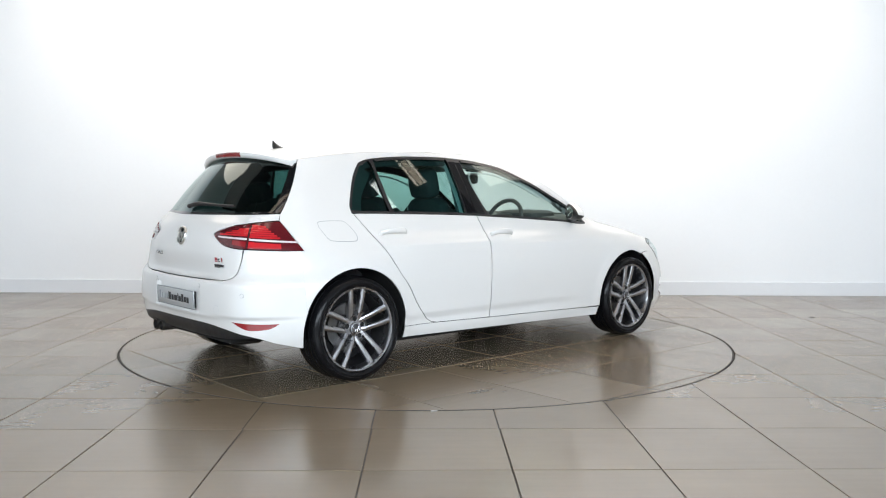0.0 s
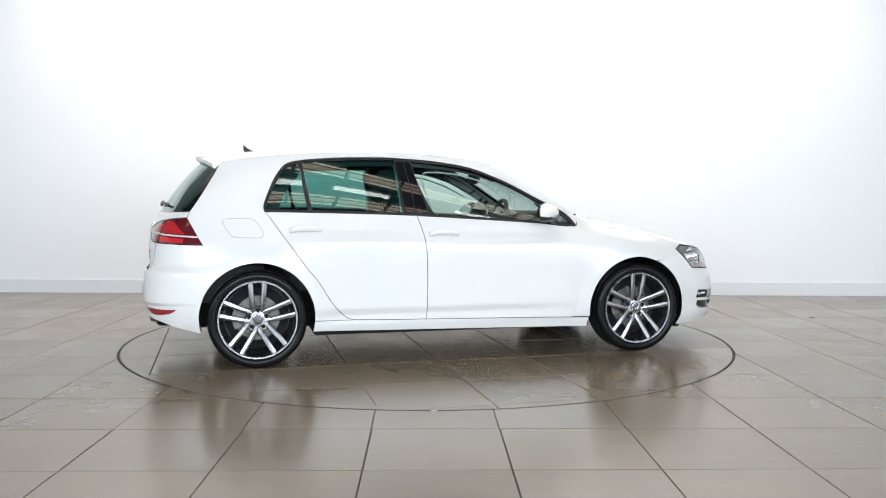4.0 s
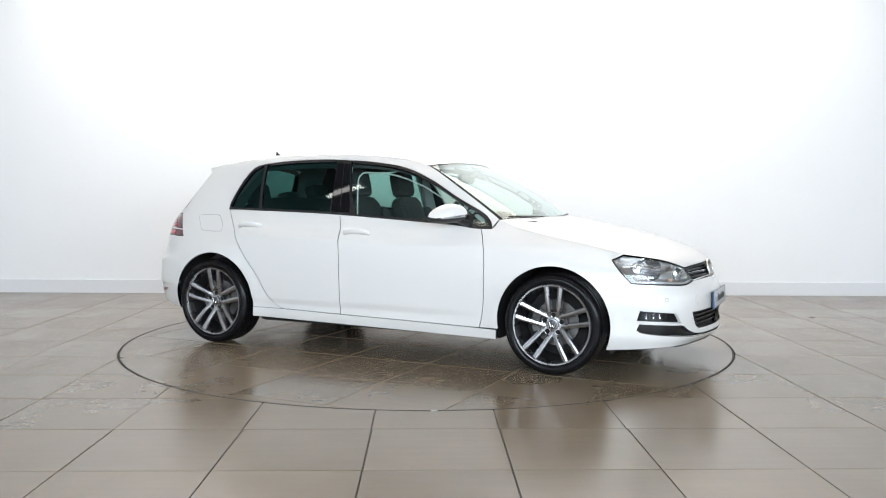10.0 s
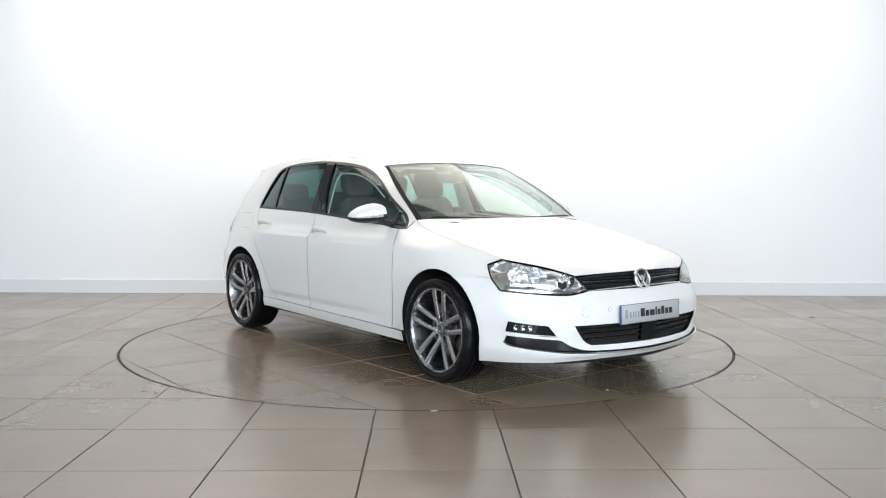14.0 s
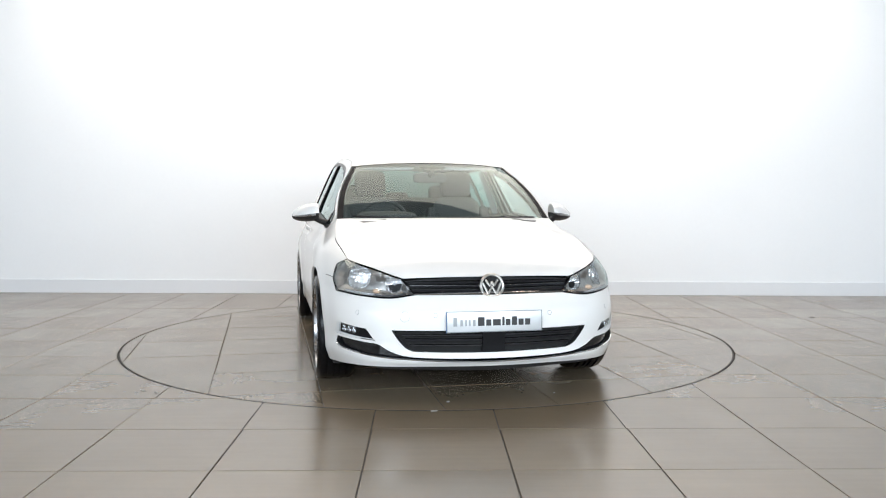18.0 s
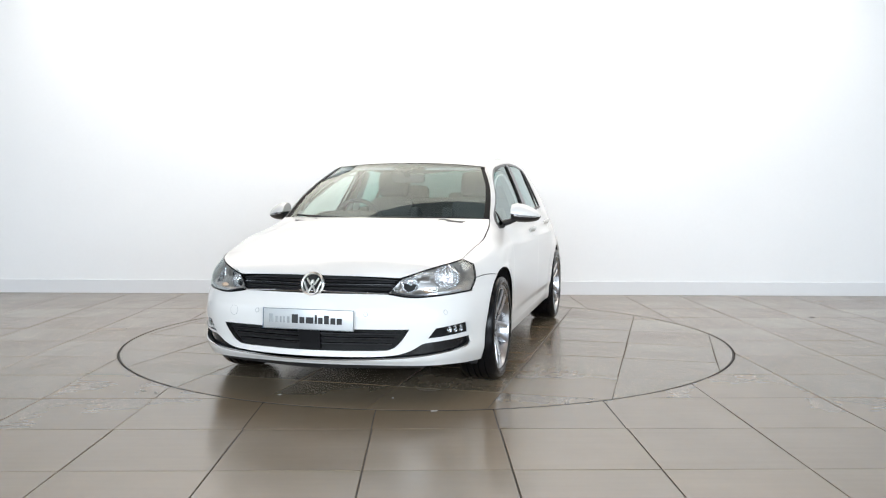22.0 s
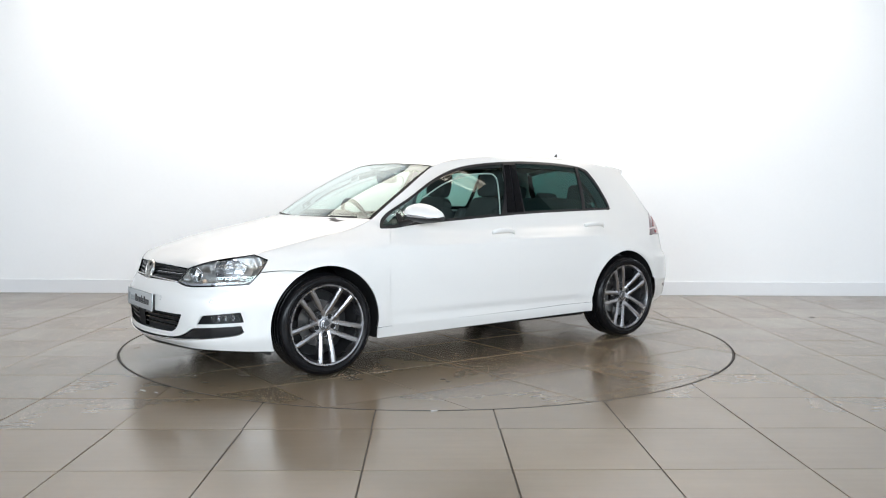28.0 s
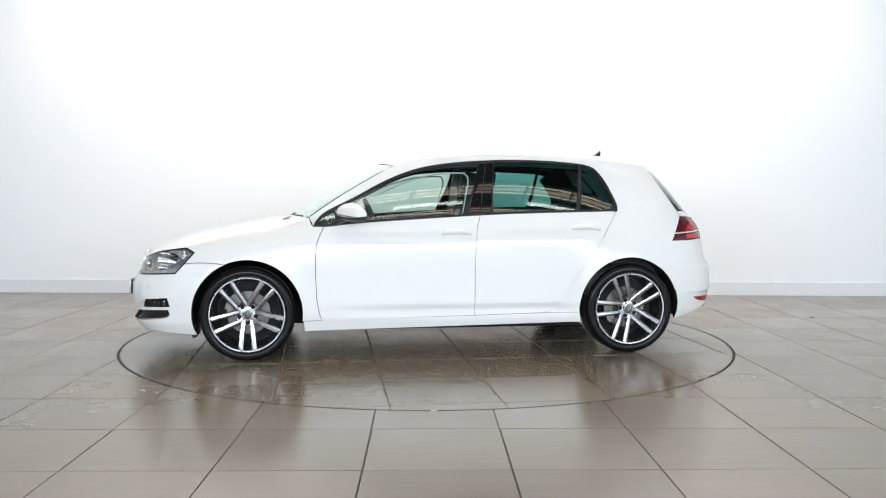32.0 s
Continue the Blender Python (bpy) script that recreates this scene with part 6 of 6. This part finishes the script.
# ---- door mirrors ----
def build_mirror(sgn):
    mirror_ob = new("door_mirror")
    mirror_ob.parent = car
    tagged(mirror_ob, "white door mirror with a black base and a clear indicator strip")

    def taper(t):
        """How full the housing is from its foot (0) to its tip (1)."""
        return float(pchip([0, 0.18, 0.40, 0.65, 0.85, 0.96, 1.0], [0.86, 1.0, 0.97, 0.82, 0.58, 0.34, 0.12], np.array([t]))[0])

    def shell(a0, a1, n, grow=1.0):
        bm = bmesh.new()
        rings = []
        for i in range(17):
            t = i / 16
            y = 0.826 + 0.173 * t
            f = taper(t)
            zc, xc = 0.982 - 0.022 * t, 0.625 - 0.092 * t
            hz, hx = 0.076 * f * grow, 0.102 * (0.35 + 0.65 * f) * grow
            ring = []
            for k in range(n + 1):
                a = radians(a0 + (a1 - a0) * k / n)
                c, s = math.cos(a), math.sin(a)
                dx = hx * c if c > 0 else 0.044 * (0.4 + 0.6 * f) * grow * c
                ring.append(bm.verts.new((xc + dx, sgn * y, zc + hz * (abs(s) ** 0.8) * (1 if s > 0 else -1) * (1 if s > 0 else 0.66))))
            rings.append(ring)
        for p, q in zip(rings, rings[1:]):
            for k in range(n):
                bm.faces.new((p[k], p[k + 1], q[k + 1], q[k]))
        bm.faces.new(rings[-1])
        bm.faces.new(rings[0])
        return bm
    cap = shell(2, 122, 20)
    f = taper(0)
    inner = [(math.cos(radians(a)), math.sin(radians(a))) for a in range(2, 179, 8)]
    cap.faces.new([cap.verts.new((0.625 + (0.102 * (0.35 + 0.65 * f) if c > 0 else 0.044 * (0.4 + 0.6 * f)) * c, sgn * 0.8245, 0.982 + 0.076 * f * s ** 0.8)) for c, s in inner])
    part("cap", cap, PAINT, mirror_ob)
    part("lower_shell", shell(172, 358, 18, 0.99), BLACK_PLASTIC, mirror_ob, "black lower shell")
    part("mirror_surround", shell(118, 225, 9, 0.985), BLACK_PLASTIC, mirror_ob)
    glass = ball((0, 0, 0), 0.056, (0.05, 1.18, 0.78), 20)
    bmesh.ops.transform(glass, matrix=pose(0.625 - 0.092 * 0.42 - 0.042, sgn * 0.899, 0.982, 0, 0, sgn * 28), verts=glass.verts)
    part("mirror_glass", glass, CHROME, mirror_ob)
    strip = bmesh.new()
    rows = []
    for i in range(15):
        t = 0.12 + 0.80 * i / 14
        y = 0.826 + 0.173 * t
        f = taper(t)
        zc, xc = 0.982 - 0.022 * t, 0.625 - 0.092 * t
        hx = 0.102 * (0.35 + 0.65 * f) * 1.012
        rows.append([strip.verts.new((xc + hx * c, sgn * y, zc + dz * f)) for c, dz in ((0.975, -0.0105), (0.992, -0.0045), (0.992, 0.0040))])
    for p, q in zip(rows, rows[1:]):
        for k in range(2):
            strip.faces.new((p[k], p[k + 1], q[k + 1], q[k]))
    part("indicator_strip", strip, ALLOY, mirror_ob, "clear indicator strip")
    part("foot", merge(tube([(0.705, sgn * 0.770, 0.918), (0.690, sgn * 0.81, 0.930), (0.645, sgn * 0.855, 0.952), (0.62, sgn * 0.90, 0.962)], [0.030, 0.026, 0.024, 0.022], 12, 0.75)), BLACK_PLASTIC, mirror_ob)


for sgn in (1, -1):
    build_mirror(sgn)


# ---- emblems, plates, badges, fuel flap ----
def emblem(m, r, parent):
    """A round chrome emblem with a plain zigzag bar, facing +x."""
    em = part("emblem", lathe([(r * 0.79, 0.0), (r * 0.82, 0.008), (r * 0.91, 0.011), (r, 0.006), (r, -0.004)], 40), EMBLEM, parent, "round chrome emblem")
    em.matrix_basis = m @ Matrix.Rotation(radians(-90), 4, "Z")
    part("emblem_ground", lathe([(0.0005, 0.001), (r * 0.86, 0.001), (r * 0.86, -0.012)], 32), DARK_VOID, em)
    k = r * 0.80
    bars = [(-0.62, 0.60, -0.20, -0.05), (-0.20, -0.05, 0, 0.42), (0, 0.42, 0.20, -0.05), (0.20, -0.05, 0.62, 0.60), (-0.92, 0.28, -0.42, -0.85), (-0.42, -0.85, 0, -0.10), (0, -0.10, 0.42, -0.85), (0.42, -0.85, 0.92, 0.28)]
    bm = merge(*[tube([(x0 * k, 0.003, z0 * k), (x1 * k, 0.003, z1 * k)], r * 0.088, 6) for x0, z0, x1, z1 in bars])
    part("emblem_bars", bm, EMBLEM, em)
    return em


def dealer_plate(m, parent, blue):
    """A silver plate with two runs of plain bars in place of its lettering, facing +x."""
    pl = part("dealer_plate", box(0, 0, 0, 0.006, 0.52, 0.111, 0.002), PLATE, parent, "silver dealer plate with plain grey and black bars")
    pl.matrix_basis = m
    part("plate_rim", merge(box(0.0034, 0, 0.0528, 0.002, 0.516, 0.003), box(0.0034, 0, -0.0528, 0.002, 0.516, 0.003), box(0.0034, 0.2575, 0, 0.002, 0.003, 0.106), box(0.0034, -0.2575, 0, 0.002, 0.003, 0.106)), INK_GREY, pl)
    if blue:
        part("plate_edge", box(0.0, -0.2606, 0, 0.007, 0.002, 0.111), PLATE_BLUE, pl, "blue edge of the plate")
    y = -0.232
    grey = [(0.036, 0.046), (0.025, 0.033), (0.016, 0.033), (0.016, 0.033), (0.026, 0.033)]
    black = [(0.042, 0.046), (0.032, 0.033), (0.050, 0.033), (0.014, 0.046), (0.030, 0.033), (0.033, 0.046), (0.032, 0.033), (0.034, 0.033)]
    for run, mat, thin in ((grey, INK_PALE, 0.55), (black, INK, 0.84)):
        for w, h in run:
            part("bar", box(0.0036, y + w / 2, -0.022 + h / 2, 0.0016, w * thin, h), mat, pl, smooth=False)
            y += w + 0.0035
    return pl


def build_details():
    emblem(Matrix.Translation((2.112, 0, 0.629)) @ pose(0, 0, 0, 0, -14), 0.067, car)
    dealer_plate(Matrix.Translation((2.1785, 0, 0.448)) @ pose(0, 0, 0, 0, -3), front_bumper, True)
    part("plate_holder", box(2.1685, 0, 0.446, 0.016, 0.50, 0.10, 0.003), BLACK_PLASTIC, front_bumper)
    emblem(Matrix.Translation((-2.020, 0, 0.858)) @ pose(0, 0, 0, 0, 10) @ pose(0, 0, 0, 0, 0, 180), 0.058, tailgate)
    dealer_plate(Matrix.Translation((-2.0715, 0, 0.484)) @ pose(0, 0, 0, 0, 1, 180), rear_bumper, False)
    part("plate_holder", box(-2.056, 0, 0.484, 0.026, 0.46, 0.10, 0.003), BLACK_PLASTIC, rear_bumper)
    # engine badge on the tailgate: plain red and chrome bars
    for i, (w, mat) in enumerate(((0.024, RED_PAINT), (0.024, RED_PAINT), (0.007, RED_PAINT))):
        y = -0.435 - i * 0.030 - (0.004 if i == 2 else 0) * -1
        s = 2 * S - float(sr(abs(y)))
        q = np.array([(s - w / 2, 0.722), (s + w / 2, 0.722), (s + w / 2, 0.746), (s - w / 2, 0.746)])
        inner = np.array([(s - w / 2 + 0.005, 0.728), (s + w / 2 - 0.001, 0.728), (s + w / 2 - 0.001, 0.732), (s - w / 2 + 0.005, 0.732)])
        sheet("badge_bar", body, q, mat if i != 1 else CHROME, tailgate, [inner] if w > 0.01 else [], step=0.02, depth=0.003, lift=0.003)
    s = 2 * S - float(sr(0.465))
    sheet("badge_bar", body, np.array([(s - 0.050, 0.688), (s + 0.050, 0.688), (s + 0.050, 0.708), (s - 0.050, 0.708)]), CHROME, tailgate, step=0.02, depth=0.003, lift=0.003)
    sheet("badge_bar", body, np.array([(s - 0.046, 0.694), (s + 0.046, 0.694), (s + 0.046, 0.706), (s - 0.046, 0.706)]), INK, tailgate, step=0.02, depth=0.001, lift=0.004)
    for i in range(4):
        s = float(sr(0.30 + 0.033 * i))
        sheet("badge_bar", body, np.array([(s - 0.012, 0.728), (s + 0.012, 0.728), (s + 0.012, 0.750), (s - 0.012, 0.750)]), CHROME, tailgate, [np.array([(s - 0.007, 0.733), (s + 0.007, 0.733), (s + 0.007, 0.745), (s - 0.007, 0.745)])], step=0.02, depth=0.003, lift=0.003)
    # round tow-eye covers in the bumpers
    a = np.linspace(0, 2 * math.pi, 28, endpoint=False)
    for (s, z), host, gap in ((nose((-0.468, 0.473))[0], front_bumper, INK_GREY), (tail((-0.50, 0.452))[0], rear_bumper, PLATE)):
        ring = np.stack([s + 0.027 * np.cos(a), z + 0.027 * np.sin(a)], 1)
        inner = np.stack([s + 0.0257 * np.cos(a), z + 0.0257 * np.sin(a)], 1)
        # no real gap: its faint shade is a coloured ring on the skin
        sheet("tow_cover_gap_shade", body, ring, gap, host, [inner], 0.02, 0.0, 0.0008)
        sheet("tow_cover", body, inner, PAINT, host, step=0.02, depth=0.001, lift=0.0012)
    # fuel flap on the right flank
    flap = outline(catmull([(float(sx(x)), z) for x, z in ((-1.530, 0.950), (-1.400, 0.953), (-1.350, 0.945), (-1.310, 0.900), (-1.290, 0.862), (-1.300, 0.838), (-1.340, 0.833), (-1.450, 0.838), (-1.490, 0.850), (-1.525, 0.895), (-1.545, 0.930))], 8, True), step=0.02)
    flap[:, 0] *= -1
    ring = shrink(flap, -0.0022)
    # the shade of the flap's gap, drawn as a grey ring
    sheet("fuel_flap_gap_shade", body, ring, INK_GREY, car, [shrink(flap, 0.0006)], 0.02, 0.0, 0.0008)
    sheet("fuel_flap", body, flap, PAINT, car, step=0.03, depth=0.002, lift=0.0016)


build_details()


# ---- what moves ----
def motions():
    """The turntable turns, and the car on it."""
    walk(turntable, [(t, pose(0, 0, 0, 0, 0, a)) for t, a in TURN])
    walk(car, [(t, pose(0, 0, 0, 0, 0, a) @ Matrix.Translation((0, CAR_Y, 0))) for t, a in TURN])


motions()
